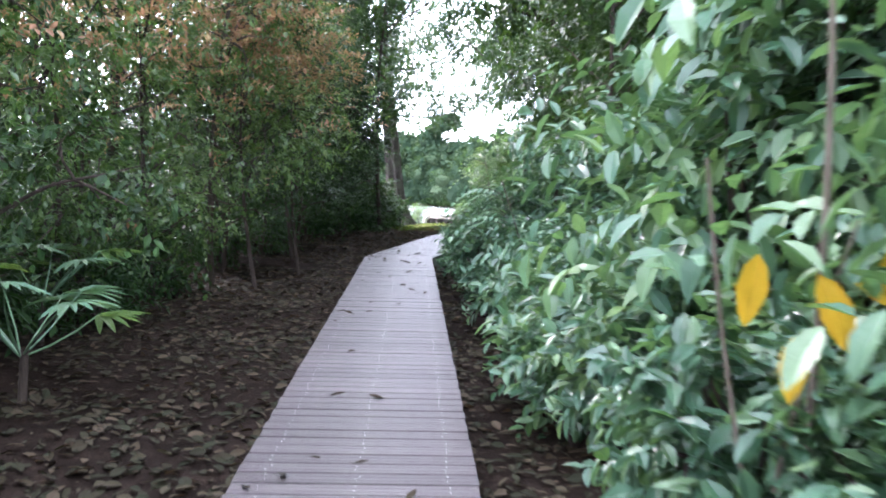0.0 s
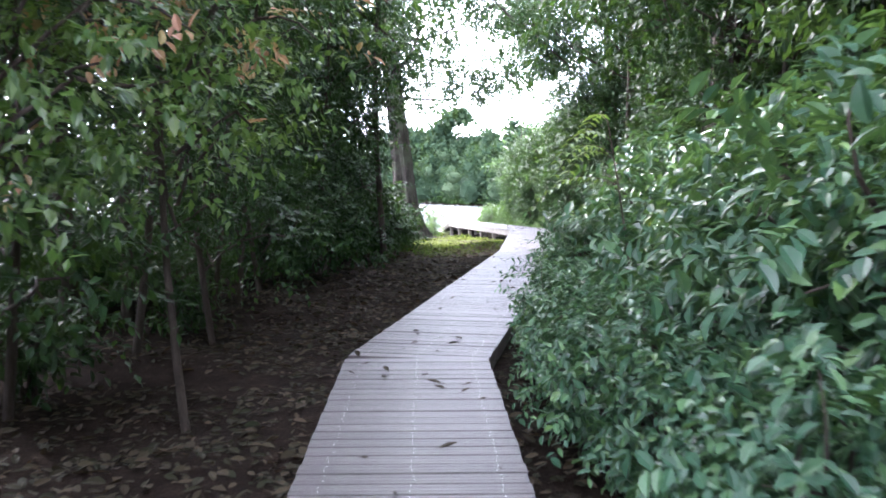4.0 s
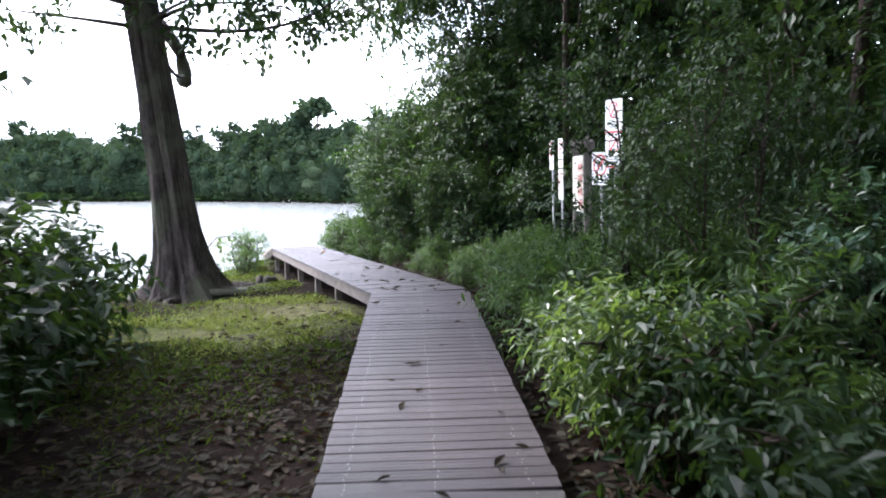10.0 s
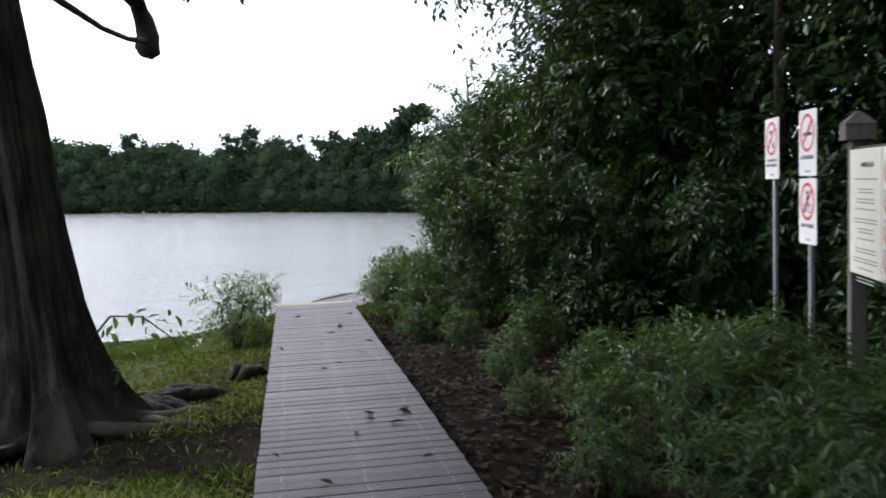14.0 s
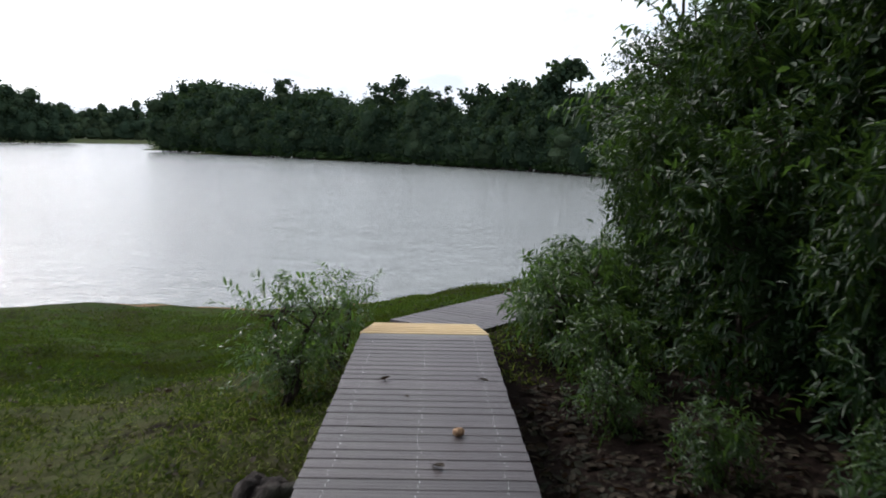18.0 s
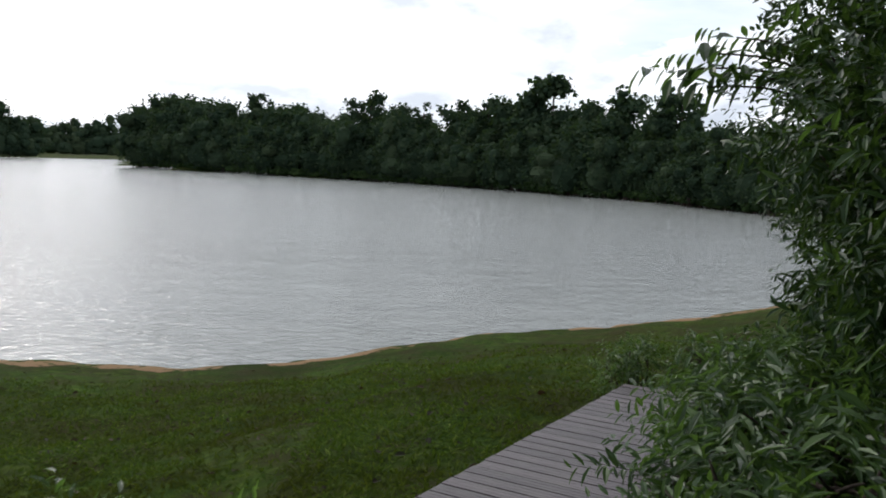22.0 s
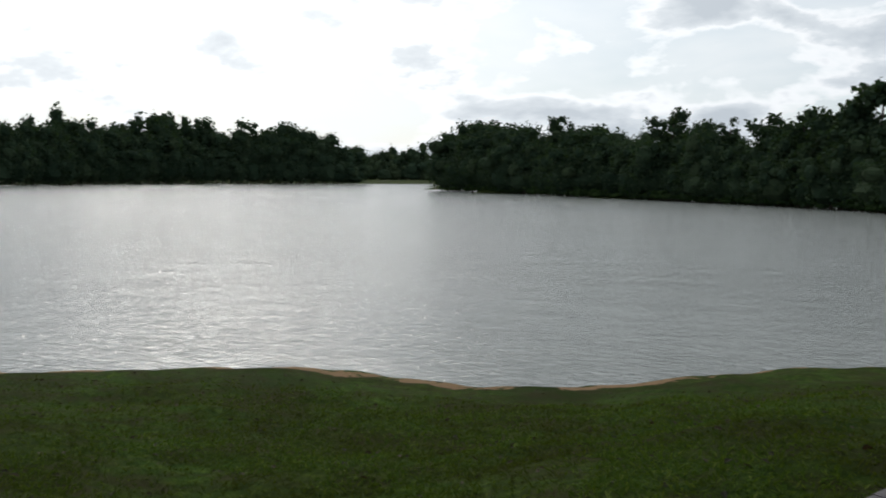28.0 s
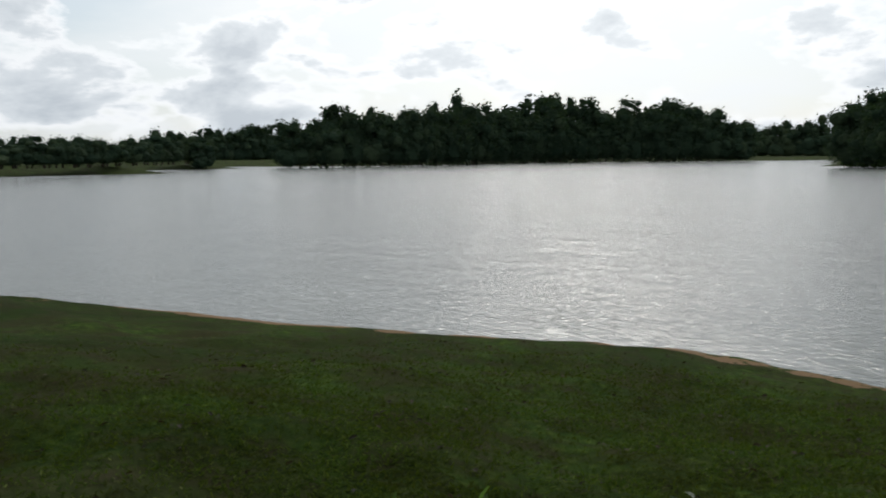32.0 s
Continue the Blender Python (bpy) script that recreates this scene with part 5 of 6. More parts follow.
# ---- the big leaning tree by the water ----
def big_tree():
    bx, by = -2.45, -4.45
    g = ground_z(bx, by)
    root = tagged(new("tree"), "big leaning tree with a fluted grey-brown trunk and spreading surface roots", "tree")
    root.matrix_world = pose(bx, by, g)
    rng = np.random.default_rng(5)
    rings, sides = 84, 96
    verts = []
    for i in range(rings):
        t = i / (rings - 1)
        z = -0.15 + 9.0 * t ** 1.35
        cx, cy = -0.10 * z - 0.001 * z * z, 0.02 * z
        r = 0.285 + 0.42 * math.exp(-max(z, 0) / 0.34) + 0.14 * math.exp(-max(z, 0) / 1.4) - 0.009 * z
        for j in range(sides):
            a = 2 * math.pi * j / sides
            flare = math.exp(-max(z, 0) / 0.75)
            lobe = max(0, math.cos(2.5 * a + 0.6)) ** 2 * 0.5 + max(0, math.cos(1.5 * a + 2.2)) ** 3 * 0.5
            k = 1 + 0.75 * flare * (lobe - 0.22) + 0.10 * math.cos(2 * a + 0.5) + 0.06 * math.cos(5 * a + 0.4 * z)
            k += 0.10 * noise.noise((math.cos(a) * 2, math.sin(a) * 2, z * 0.9)) + 0.05 * noise.noise((math.cos(a) * 6, math.sin(a) * 6, z * 2.2))
            k += 0.16 * (0.4 - abs(noise.noise((math.cos(a) * 9, math.sin(a) * 9, z * 0.6))))
            k += 0.34 * flare * (0.30 - abs(noise.noise((math.cos(a) * 3.6, math.sin(a) * 3.6, 5 + 0.25 * z))))
            seam = math.exp(-(((a - 4.45 + 0.03 * z) / 0.16) ** 2)) + 0.7 * math.exp(-(((a - 1.3) / 0.18) ** 2))
            k -= 0.20 * seam
            verts.append((cx + r * k * math.cos(a), cy + r * k * math.sin(a), z))
    faces = [(i * sides + j, i * sides + (j + 1) % sides, (i + 1) * sides + (j + 1) % sides, (i + 1) * sides + j) for i in range(rings - 1) for j in range(sides)]
    under("trunk", mesh_of("trunk", verts, faces, BARK_BIG, True), root)
    # roots running out over the ground
    for k in range(22):
        a = radians(-150 + 16.4 * k + rng.uniform(-7, 7))
        ln = rng.uniform(0.45, 1.4)
        path = []
        for t in np.linspace(0, 1, 9):
            q = 0.36 + ln * t
            aa = a + 0.35 * math.sin(2.2 * t + k)
            x, y = q * math.cos(aa), q * math.sin(aa)
            path.append(((x, y, ground_z(bx + x, by + y) - g + 0.20 * (1 - t) ** 2 - 0.02 + 0.02 * math.sin(9 * t + k)), 0.075 * (1 - t) ** 0.8 + 0.012))
        under("root", mesh_of("root", *tube([path], 8), BARK_BIG, True), root)
    # limbs; one short broken stub bends down over the lawn
    stub = [((-0.48, 0.1, 4.75), 0.17), ((-0.38, 1.2, 4.98), 0.155), ((-0.22, 2.8, 5.08), 0.14), ((-0.02, 4.2, 5.06), 0.13), ((0.12, 4.95, 4.95), 0.13), ((0.19, 5.22, 4.72), 0.14), ((0.23, 5.28, 4.48), 0.165), ((0.20, 5.32, 4.34), 0.18), ((0.24, 5.3, 4.22), 0.15), ((0.22, 5.3, 4.16), 0.05)]
    under("broken_limb", mesh_of("broken_limb", *tube([stub], 12), BARK_BIG, True), root, "thick broken limb stub hanging down")
    side = [((-0.36, 0.2, 4.15), 0.055), ((-0.2, 1.6, 4.26), 0.045), ((-0.02, 3.2, 4.22), 0.035), ((0.1, 4.3, 4.28), 0.035), ((0.2, 5.2, 4.40), 0.05)]
    under("small_limb", mesh_of("small_limb", *tube([side], 7), BARK_BIG, True), root)
    # a leafy shoot from the side of the trunk
    path = [((0.30, -0.12, 0.85), 0.012), ((0.52, -0.18, 1.10), 0.010), ((0.80, -0.2, 1.08), 0.008), ((1.05, -0.2, 0.86), 0.005), ((1.15, -0.2, 0.66), 0.003)]
    shoot = under("shoot", mesh_of("shoot", *tube([path], 6), BARK, True), root, "thin shoot with light green leaves")
    base = np.array([(0.42, -0.16, 1.0), (0.55, -0.18, 1.12), (0.66, -0.19, 1.12), (0.78, -0.2, 1.08), (0.88, -0.2, 1.02), (0.98, -0.2, 0.93), (1.08, -0.2, 0.8), (0.5, -0.16, 0.85), (0.46, -0.15, 0.62)])
    under("foliage", mesh_of("foliage", *twigs(rng, base, rng.normal(size=base.shape) * 0.4 + np.array([0.8, -0.1, -0.2]), np.full(len(base), 0.22), 4, 0.11, 0.5, 0.6), LEAF_MID), shoot)
    lobes, paths = [], []
    for k, (x, y, z, r) in enumerate(((-3.6, -0.5, 6.2, 1.8), (-2.2, -1.6, 6.0, 1.4), (0.6, -1.0, 5.2, 1.2), (1.9, 0.2, 5.2, 1.2), (3.2, 0.5, 5.7, 1.3), (-2.6, 0.2, 5.0, 1.0), (0.6, 1.4, 6.6, 1.6), (-1.6, 1.2, 7.2, 2.0), (0.4, 0.2, 8.4, 2.2), (-3.0, 0.6, 8.4, 2.1), (-1.2, -0.4, 9.8, 2.2), (2.6, -0.8, 7.6, 1.6), (-4.8, 0.2, 7.2, 1.5), (-1.0, -1.8, 7.2, 1.6))):
        z -= 0.15
        lobes.append(((x, y, z), (r, r, r * 0.62)))
        z0 = min(max(z - 0.9, 4.6), 7.2)
        paths.append(limb(rng, (-0.11 * z0, 0.02 * z0, z0), (x, y, z), 0.045, 0.012, 0.2, 8))
    base, way = lobes_sample(rng, lobes, 3000, 0.35)
    for i in range(0, 3000, 40):
        c = lobes[int(np.argmin([sum((base[i] - np.array(l[0])) ** 2) for l in lobes]))][0]
        paths.append(limb(rng, c, base[i], 0.025, 0.006, 0.1, 4))
    for k, path in enumerate(paths[:14]):
        under("limb", mesh_of("limb", *tube([path], 7), BARK_BIG, True), root)
    tagged(under("twigs", mesh_of("twigs", *tube(paths[14:], 5), BARK_BIG, True), root), kind="stuff")
    under("crown", mesh_of("crown", *twigs(rng, base, way + np.array([0, 0, -0.1]) + rng.normal(size=base.shape) * 0.3, 0.42 * rng.uniform(0.6, 1.3, 3000), 7, 0.15, 0.55, 0.15), LEAF_DEEP_SHADE), root)


big_tree()


def root_mound(x, y, ln, turn, seed):
    """A low mass of old surface roots and rotted bark."""
    rng = np.random.default_rng(seed)
    root = tagged(new("root_mound"), "low dark mound of rotted surface roots in the grass", "roots")
    root.matrix_world = pose(x, y, ground_z(x, y), 0, 0, turn)
    for k in range(6):
        off = rng.normal(size=2) * 0.07
        path = [((ln * (t - 0.5) + off[0], off[1] + 0.08 * math.sin(3 * t + k), 0.02 + 0.07 * math.sin(3.1 * t) * rng.uniform(0.5, 1.2)), 0.055 * (0.35 + math.sin(3.1 * t))) for t in np.linspace(0, 1, 8)]
        under("root", mesh_of("root", *tube([path], 7), BARK_BIG, True), root)


root_mound(-1.45, -3.3, 0.9, 14, 41)
root_mound(-1.6, -4.1, 0.7, 150, 42)
root_mound(-0.95, -2.3, 0.3, 40, 43)


def drooping_tree(x, y):
    """A slim tree that leans a branch of large hanging leaves out over the lower deck."""
    rng = np.random.default_rng(350)
    g = ground_z(x, y)
    root = tagged(new("tree"), "slim tree with large drooping dark leaves over the lower deck", "tree")
    root.matrix_world = pose(x, y, g)
    top = 3.9 - g
    under("trunk", mesh_of("trunk", *tube([limb(rng, (0, 0, -0.1), (-0.3, 0.1, top), 0.05, 0.02, 0.03, 8)], 8), BARK, True), root)
    ends = [(-1.72, 0.25, 2.15 - g), (-1.55, 0.05, 2.02 - g), (-1.5, 0.4, 2.3 - g), (-1.3, 0.1, 2.12 - g), (-1.2, 0.5, 2.45 - g), (-1.0, -0.3, 2.9 - g), (-0.9, 0.2, 3.2 - g), (-0.7, -0.6, 3.5 - g), (-0.8, 0.5, 3.7 - g), (-0.3, -0.2, 4.1 - g), (-0.5, -0.9, 2.7 - g), (-0.9, -0.2, 1.9 - g), (-0.6, 0.3, 1.7 - g), (-0.4, -0.5, 2.1 - g), (-0.8, 0.0, 2.45 - g), (-0.2, 0.6, 3.0 - g)]
    base, out = [], []
    for k, e in enumerate(ends):
        a = (-0.1, 0.03, max(0.9, e[2] - 0.5 - 0.08 * k))
        path = [(np.array(a) + (np.array(e) - np.array(a)) * t + np.array([0, 0, 0.22 * math.sin(math.pi * t)]), 0.018 - 0.012 * t) for t in np.linspace(0, 1, 8)]
        under("limb", mesh_of("limb", *tube([path], 6), BARK, True), root)
        for t in (0.45, 0.65, 0.82, 1.0):
            q = np.array(a) + (np.array(e) - np.array(a)) * t + np.array([0, 0, 0.22 * math.sin(math.pi * t)])
            base.append(q)
            out.append(np.array(e) - np.array(a) + rng.normal(size=3) * 0.25)
    n = len(base)
    under("foliage", mesh_of("foliage", *twigs(rng, np.array(base), np.array(out), np.full(n, 0.30), 6, 0.20, 0.36, 0.75), LEAF_DROOP), root)
    return root


LEAF_DROOP = leaf_material("leaf_droop", [(0.0, (0.009, 0.022, 0.007)), (0.6, (0.020, 0.050, 0.012)), (0.97, (0.05, 0.10, 0.022)), (0.995, (0.35, 0.14, 0.02))], through_part=0.3, rough=0.4, spec=0.3)
drooping_tree(3.75, 4.75)


# ---- far woods ----
ico = bmesh.new()
bmesh.ops.create_icosphere(ico, subdivisions=2, radius=1)
BALL_V = np.array([v.co[:] for v in ico.verts])
BALL_F = np.array([[v.index for v in f.verts] for f in ico.faces])
BALL_F = np.concatenate([BALL_F, BALL_F[:, 2:3]], 1)
ico.free()


def far_tree_geo(rng, h, r, tall, quads):
    """A distant tree: many uneven lobes of foliage with ragged leaf clumps over them."""
    lobes = []
    if tall:
        for _ in range(11):
            a, q = rng.uniform(0, 6.28), r * math.sqrt(rng.uniform(0, 0.75))
            rr = r * rng.uniform(0.22, 0.44)
            lobes.append(((q * math.cos(a), q * math.sin(a), h * rng.uniform(0.72, 0.96) - 0.10 * h * (q / r) ** 2 - 0.3 * rr), (rr, rr, rr * rng.uniform(0.5, 0.85))))
        for _ in range(4):
            lobes.append(((rng.normal() * 0.35 * r, rng.normal() * 0.35 * r, h * rng.uniform(0.45, 0.68)), (r * rng.uniform(0.35, 0.6),) * 2 + (0.13 * h,)))
    else:
        lobes = [((0, 0, h * 0.34), (r * 0.9, r * 0.9, h * 0.40))]
        for _ in range(9):
            a, q = rng.uniform(0, 6.28), r * rng.uniform(0.2, 0.85)
            z = h * rng.uniform(0.35, 0.86)
            rr = r * rng.uniform(0.26, 0.5)
            lobes.append(((q * math.cos(a), q * math.sin(a), z), (rr, rr, min(h - z, rr * rng.uniform(0.6, 1.2)) + 0.02 * h)))
    parts = []
    area = [rad[0] * (rad[0] + rad[2]) for _, rad in lobes]
    for (c, rad), share in zip(lobes, area):
        each = max(20, int(quads * share / sum(area)))
        k = [rng.normal(size=3) for _ in range(3)]

        def skin(way):
            wob = 0.9 + 0.10 * np.sin(way @ k[0] * 2.2 + 1) + 0.09 * np.sin(way @ k[1] * 4.0) + 0.07 * np.sin(way @ k[2] * 8)
            q = way * np.array(rad) * wob[:, None] + np.array(c)
            q[:, 2] = np.maximum(q[:, 2], -0.3)
            return q

        parts.append((c + (skin(BALL_V) - c) * (0.66 if len(parts) or tall else 0.74), BALL_F))
        way = unit(rng.normal(size=(each, 3)) + np.array([0, 0, 0.25]))
        p = skin(way)
        size = min(0.036 * h, 0.16 * r) * rng.uniform(0.35, 1.6, each)
        p += way * size[:, None] * rng.uniform(-1.6, 1.0, (each, 1))
        nrm = unit(way + rng.normal(size=(each, 3)) * 0.9 + np.array([0, 0, 0.4]))
        d = unit(np.cross(nrm, rng.normal(size=(each, 3))))
        s = np.cross(d, nrm)
        l = size[:, None]
        v = np.stack([p - d * l * 0.6, p + s * l * 0.5, p + d * l * 0.6 - nrm * l * 0.2, p - s * l * 0.5], 1).reshape(-1, 3)
        parts.append((v, np.arange(each * 4).reshape(-1, 4)))
    return join(parts)


def woods(name, label, b0, b1, rows, spacing, high, seed, tall=0.05, quads=420, back=2, crowns=(), mat=None):
    """A belt of forest along the far shore between two bearings; high: its height as a part of the distance."""
    rng = np.random.default_rng(seed)
    geo, stems = [], []
    for row in range(rows):
        b = b0
        while b < b1:
            front = far_front(b)
            if front is None:
                break
            step = spacing * front
            d = front + back + row * step * 0.8 + rng.uniform(-2, 2)
            x, y = -d * math.sin(radians(b)), d * math.cos(radians(b))
            swell = 0.86 + 0.08 * math.sin(b * 0.9 + seed) + 0.03 * math.sin(b * 2.3)
            taper = min(1, 0.72 + 0.2 * min(b - b0, b1 - b)) if b1 < 60 else 1
            hh = high * front * rng.uniform(0.82, 1.03) * (0.70, 0.90, 1.0, 1.04)[min(row, 3)] * (1.0 + 0.28 * max(0.0, min(1.0, (-b - 3) / 5))) * swell * taper
            if 23 < b < 53.2:
                hh *= 1 + 0.2 * math.exp(-((b - 38) / 8) ** 2)
            tl = row >= 2 and rng.random() < tall
            if tl:
                hh *= 1.12
            z = ground_z(x, y)
            v, f = far_tree_geo(rng, hh, step * rng.uniform(1.0, 1.5) * (0.75 if tl else 1), tl, quads // 2 if tl else quads)
            geo.append((v + np.array([x, y, z]), f))
            stems.append([((x, y, z - 0.5), 0.3), ((x + rng.uniform(-0.5, 0.5), y, z + hh * 0.7), 0.15)])
            b += math.degrees(step / d) * rng.uniform(0.7, 1.15)
    for b, d, hh, r in crowns:
        x, y = -d * math.sin(radians(b)), d * math.cos(radians(b))
        z = ground_z(x, y)
        v, f = far_tree_geo(rng, hh, r, True, quads)
        geo.append((v + np.array([x, y, z]), f))
        stems.append([((x, y, z - 0.5), 0.35), ((x + 0.3, y, z + hh * 0.8), 0.16)])
    ob = new(name, mesh_of(name, *join(geo), mat or LEAF_FAR))
    tagged(ob, label, "forest", kind="stuff")
    tagged(under("trunks", mesh_of("trunks", *tube(stems, 5), BARK, True), ob, "pale far-off trunks"), kind="stuff")


LEAF_REED = leaf_material("leaf_reed", [(0.0, (0.014, 0.026, 0.010)), (0.6, (0.030, 0.052, 0.017)), (1.0, (0.06, 0.085, 0.03))], rough=0.9, through_part=0.15, spec=0.03)
woods("far_woods", "dark green forest on the headland across the water", -38, 17.5, 4, 0.025, 0.093, 101, 0.0, quads=2000, crowns=(
    (14.8, 287, 22.7, 8.5), (9.7, 239, 22.1, 3.6), (12.2, 263, 20.2, 5.2), (7.4, 226, 17.3, 4.5), (2.5, 202, 19.9, 4.9), (0.3, 191, 16.5, 3.2), (-1.0, 184, 17.3, 2.2), (-3.5, 174, 16.9, 3.6),
    (-5.3, 167, 16.3, 2.8), (-7.2, 160, 17.0, 5.8), (-9.6, 150, 20.2, 4.4), (-11.6, 144, 15.0, 3.4), (-14.4, 135, 16.0, 4.6), (-17.9, 124, 15.5, 4.2)))
woods("far_woods", "dark green forest on the wooded island", 23.4, 53.2, 4, 0.016, 0.073, 102, 0.14, 1300)
woods("far_woods", "distant low forest closing the far arm of the lake", 16.5, 24.5, 3, 0.013, 0.048, 103, 0.05, 600)
woods("far_woods", "distant forest beyond the island", 52.6, 58.6, 4, 0.012, 0.048, 104, 0.05, 700)
woods("far_woods", "forest beyond the far meadow", 58.2, 84, 3, 0.018, 0.044, 105, 0.05, 700, back=22)
woods("reed_fringe", "low green fringe along the far waterline", -37, 17.3, 2, 0.008, 0.015, 106, 0, 220, back=0.6, mat=LEAF_REED)


# ---- ground cover ----
def litter():
    rng = np.random.default_rng(21)
    pts = []
    while len(pts) < 46000:
        run, off = rng.uniform(4.5, RUN_2 + 10.5), rng.normal() * 2.2
        off = off + math.copysign(0.55, off)
        if abs(off) > 6:
            continue
        x, y = at_run(run, off)
        if run > RUN_2 - 1.5 and off < 0 and rng.random() < 0.80 + 0.015 * (run - RUN_2):
            continue
        pts.append((x, y, ground_z(x, y) + 0.012 + rng.uniform(0, 0.02)))
    p = np.array(pts)
    n = len(p)
    a = rng.uniform(0, 6.28, n)
    d = np.stack([np.cos(a), np.sin(a), rng.normal(size=n) * 0.18], 1)
    size = rng.uniform(0.035, 0.11, n)
    v, f = blades(p, d, np.array([0, 0, 1.0]) + rng.normal(size=(n, 3)) * 0.35, size, size * rng.uniform(0.35, 0.6, n), 0.15, 0.05)
    tagged(new("leaf_litter", mesh_of("leaf_litter", v, f, LEAF_DEAD)), "carpet of dead brown leaves on the forest floor", "leaves", kind="stuff")


litter()


def lawn_leaves():
    rng = np.random.default_rng(23)
    x, y = rng.uniform(-13, 2.5, 1400), rng.uniform(-10, 16, 1400)
    ok = [i for i in range(1400) if float(np.interp(x[i], SHORE_X, SHORE_Y)) - y[i] > 0.8 and (side_of(x[i], y[i])[0] < -0.7 or y[i] > 0.5) and low_deck(x[i], y[i])[1] > 0.65]
    p = np.array([(x[i], y[i], ground_z(x[i], y[i]) + 0.03) for i in ok])
    n = len(p)
    a = rng.uniform(0, 6.28, n)
    size = rng.uniform(0.035, 0.10, n)
    v, f = blades(p, np.stack([np.cos(a), np.sin(a), rng.normal(size=n) * 0.2], 1), np.array([0, 0, 1.0]) + rng.normal(size=(n, 3)) * 0.4, size, size * 0.55, 0.25, 0.05)
    tagged(new("lawn_leaves", mesh_of("lawn_leaves", v, f, LEAF_DEAD)), "scattered dead leaves on the lawn", "leaves", kind="stuff")


lawn_leaves()


def grass():
    rng = np.random.default_rng(31)
    pts = []
    while len(pts) < 150000:
        x, y = rng.normal() * 4 - 3, rng.uniform(-11.5, 14) - 2 * abs(rng.normal())
        s = float(np.interp(x, SHORE_X, SHORE_Y)) - y
        off, run = side_of(x, y)
        if s < 1.15 or x > 8 or x < -26 or (y < 0.1 and off > -0.62) or low_deck(x, y)[1] < 0.6 or (y < 2.1 and abs(x) < 0.62):
            continue
        thin = 0.85 if y < -3.5 else (0.8 if y < 3 else 1.0)
        if math.hypot(x + 2.5, y + 4.45) < 1.2 or (y < -3.5 and noise.noise((x * 0.6, y * 0.6, 0)) < -0.12):
            thin *= 0.12
        if y < -6 and x < -3.6:
            thin *= 0.1
        if x < -0.8 and y < 7 and noise.noise((x * 0.55, y * 0.55, 8)) + 0.5 * noise.noise((x * 1.7, y * 1.7, 3)) < -0.12:
            thin *= 0.3
        if rng.random() > thin * max(0.25, min(1.0, 1 - 0.09 * y)):
            continue
        pts.append((x, y, ground_z(x, y) - 0.004))
    pts = np.array(pts)
    # blades on the painted patch of sun, and some pale ones towards the steps
    sunned = np.hypot((pts[:, 0] + 1.6) / 1.9, (pts[:, 1] + 9.2) / 2.3) + rng.normal(size=len(pts)) * 0.22 < 0.95
    sunned |= (rng.random(len(pts)) < 0.36 * np.clip((2.5 - pts[:, 1]) / 2, 0, 1)) & (pts[:, 1] > -6) & (pts[:, 0] > -7 + rng.random(len(pts)) * 3)
    for p, mat, label in ((pts[~sunned], GRASS, "short mown green grass on the lake bank"), (pts[sunned], GRASS_PALE, "pale yellowish blades of grass near the deck, sunlight put into their tone")):
        n = len(p)
        d = np.array([0, 0, 0.6]) + rng.normal(size=(n, 3)) * np.array([0.8, 0.8, 0.3])
        ln = rng.uniform(0.03, 0.085, n) * (1 + 0.05 * np.maximum(0, p[:, 1] + 2) * 0.3) * np.where(p[:, 1] < -5, 1.35, 1.0)
        v, f = kites(p, d, np.array([0, 0, 1.0]) + rng.normal(size=(n, 3)) * 0.3, ln, rng.uniform(0.008, 0.017, n) * (1 + 0.06 * np.maximum(0, p[:, 1] + 2)), 0.1, 0.2)
        tagged(new("grass", mesh_of("grass", v, f, mat)), label, "grass", kind="stuff")


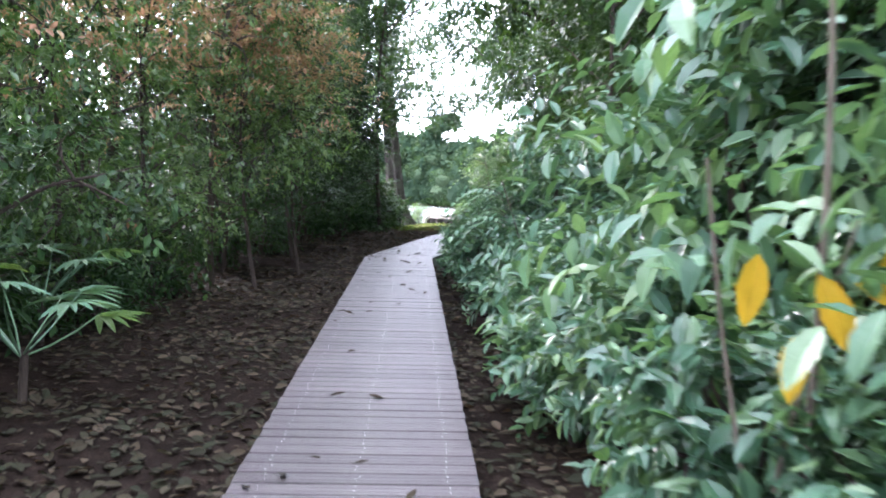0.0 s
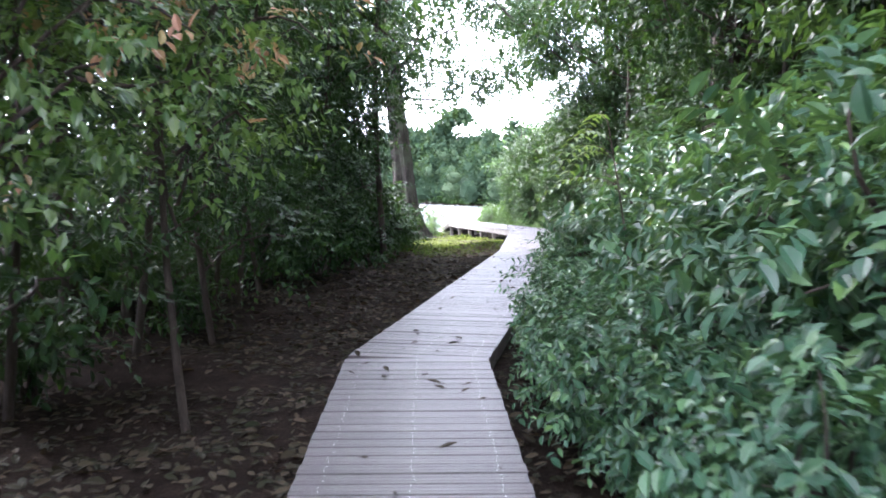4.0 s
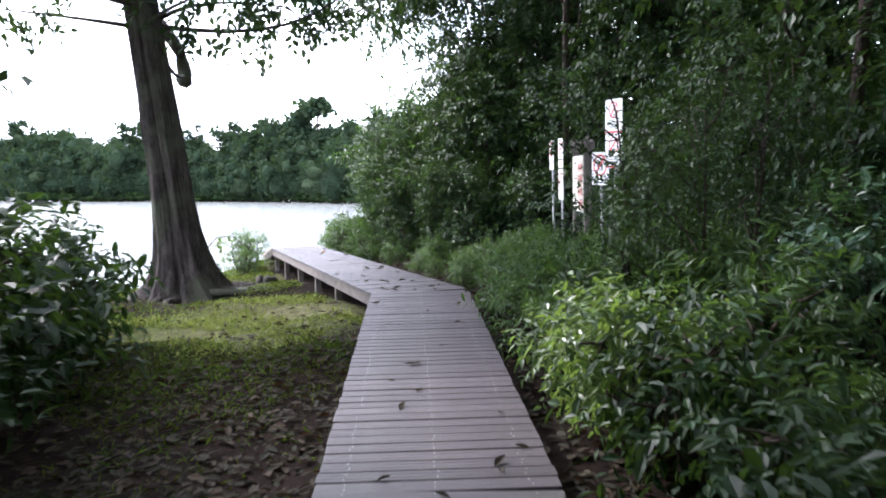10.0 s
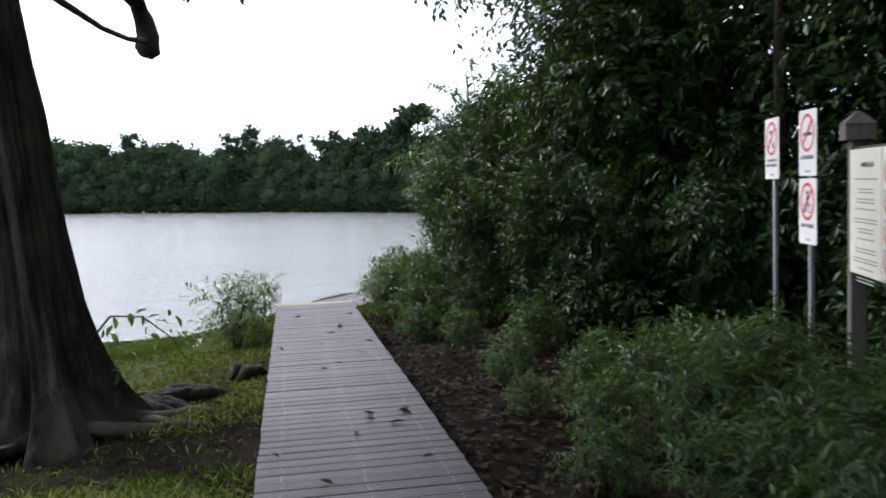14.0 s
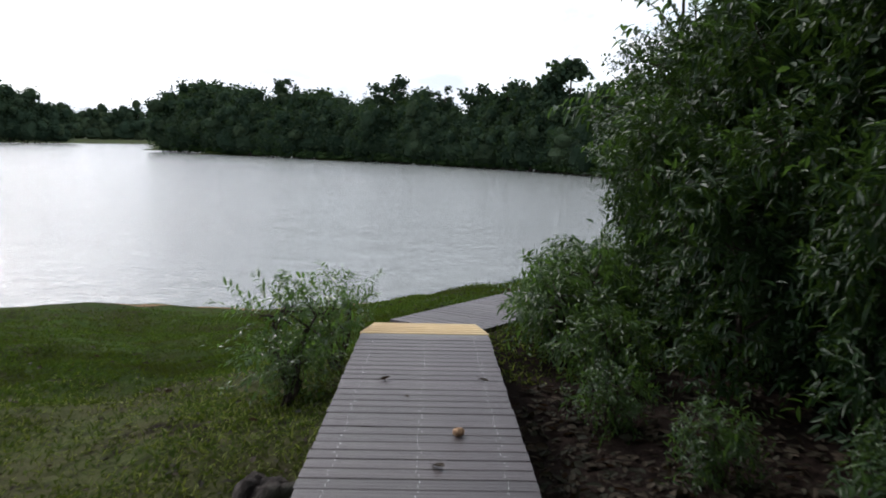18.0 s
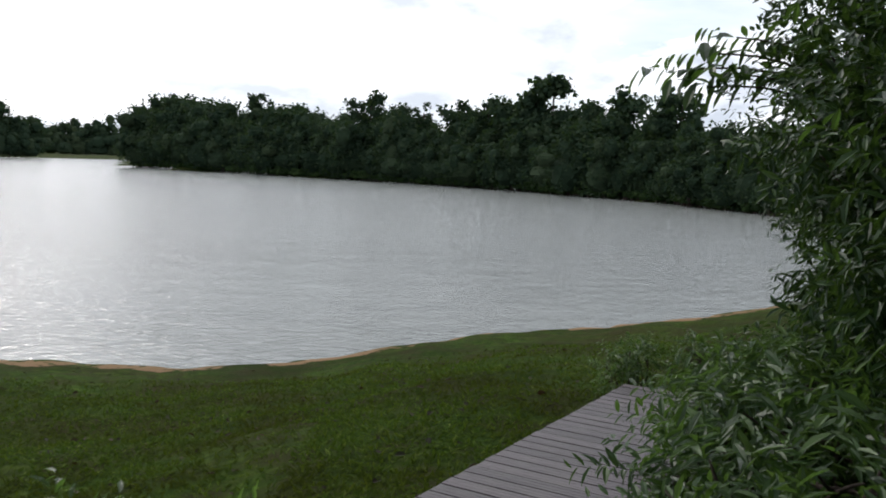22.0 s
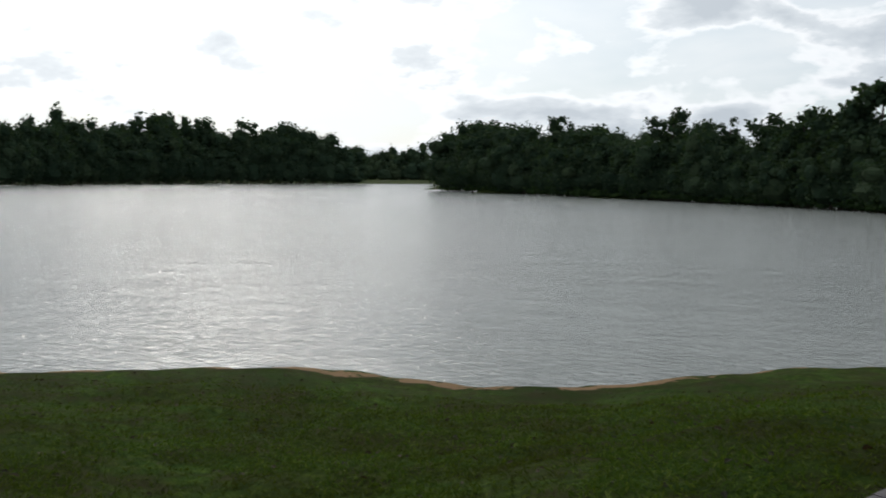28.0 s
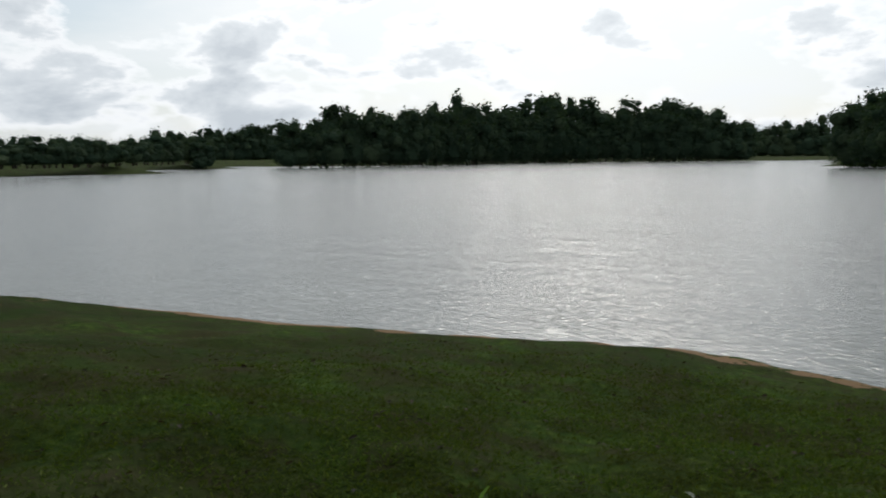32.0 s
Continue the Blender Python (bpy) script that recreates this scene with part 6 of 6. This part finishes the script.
# pale grass; its brightness partly stands for sun on the patch
GRASS_PALE = leaf_material("grass_pale", [(0.0, (0.10, 0.13, 0.03)), (0.6, (0.19, 0.23, 0.06)), (1.0, (0.32, 0.32, 0.14))], back=(0.22, 0.26, 0.02), rough=0.75, spec=0.05)
GRASS = leaf_material("grass_blade", [(0.0, (0.022, 0.046, 0.006)), (0.6, (0.050, 0.092, 0.011)), (0.85, (0.095, 0.135, 0.02)), (1.0, (0.19, 0.20, 0.05))], back=(0.10, 0.15, 0.01), rough=0.75, spec=0.03, patch=(0.030, 0.026, 0.008))
grass()


# ---- small things on the deck ----
def fallen_leaf_data(seed):
    rng = np.random.default_rng(seed)
    v, f = blades(np.array([[-0.045, 0, 0.0]]), np.array([[1.0, 0.1 * rng.normal(), 0.05]]), np.array([[0, 0.1, 1.0]]), np.array([0.095]), np.array([0.042]), 0.32, -0.12)
    v[:, 2] -= v[:, 2].min()
    o = len(v)
    tv, tf = tube([[((-0.045, 0, 0.004), 0.0015), ((-0.075, 0.006, 0.003), 0.001)]], 4)
    v2, f2 = list(v), [tuple(q) for q in f] + [tuple(q + o) for q in tf]
    me = bpy.data.meshes.new("fallen_leaf")
    me.from_pydata(v2 + list(tv), [], f2)
    me.materials.append(LEAF_DEAD)
    return me


LEAVES = [fallen_leaf_data(k) for k in range(4)]


def fallen_leaves():
    r2 = random.Random(11)
    for k in range(150):
        run = r2.uniform(3.5, RUN_2 + 3.5) if k < 138 else r2.uniform(RUN_2, RUN_2 + 10)
        x, y = at_run(run, r2.uniform(-0.48, 0.48))
        o = tagged(new("fallen_leaf", r2.choice(LEAVES)), "curled dead brown leaf lying on the boards", "leaf", "fallen leaves on the boardwalk")
        s = r2.uniform(0.45, 1.15)
        o.matrix_world = Matrix.LocRotScale((x, y, 0.004 + float(np.interp(y, DECK_Y, DECK_Z))), Euler((r2.uniform(-0.15, 0.15), r2.uniform(-0.15, 0.15), r2.uniform(0, 6.28))), (s, s, s))


fallen_leaves()
bm = bmesh.new()
bmesh.ops.create_icosphere(bm, subdivisions=3, radius=0.04)
for v in bm.verts:
    v.co.x *= 1.35
    v.co += v.normal * 0.006 * noise.noise(v.co * 40)
nut = tagged(new("seed_pod", data_of("seed_pod", bm, NUT)), "pale brown dried seed pod lying on the boards", "seed pod")
nut.matrix_world = pose(0.19, -2.75, 0.022 + 0.075, 0, 0, 15) @ Matrix.Scale(0.6, 4)
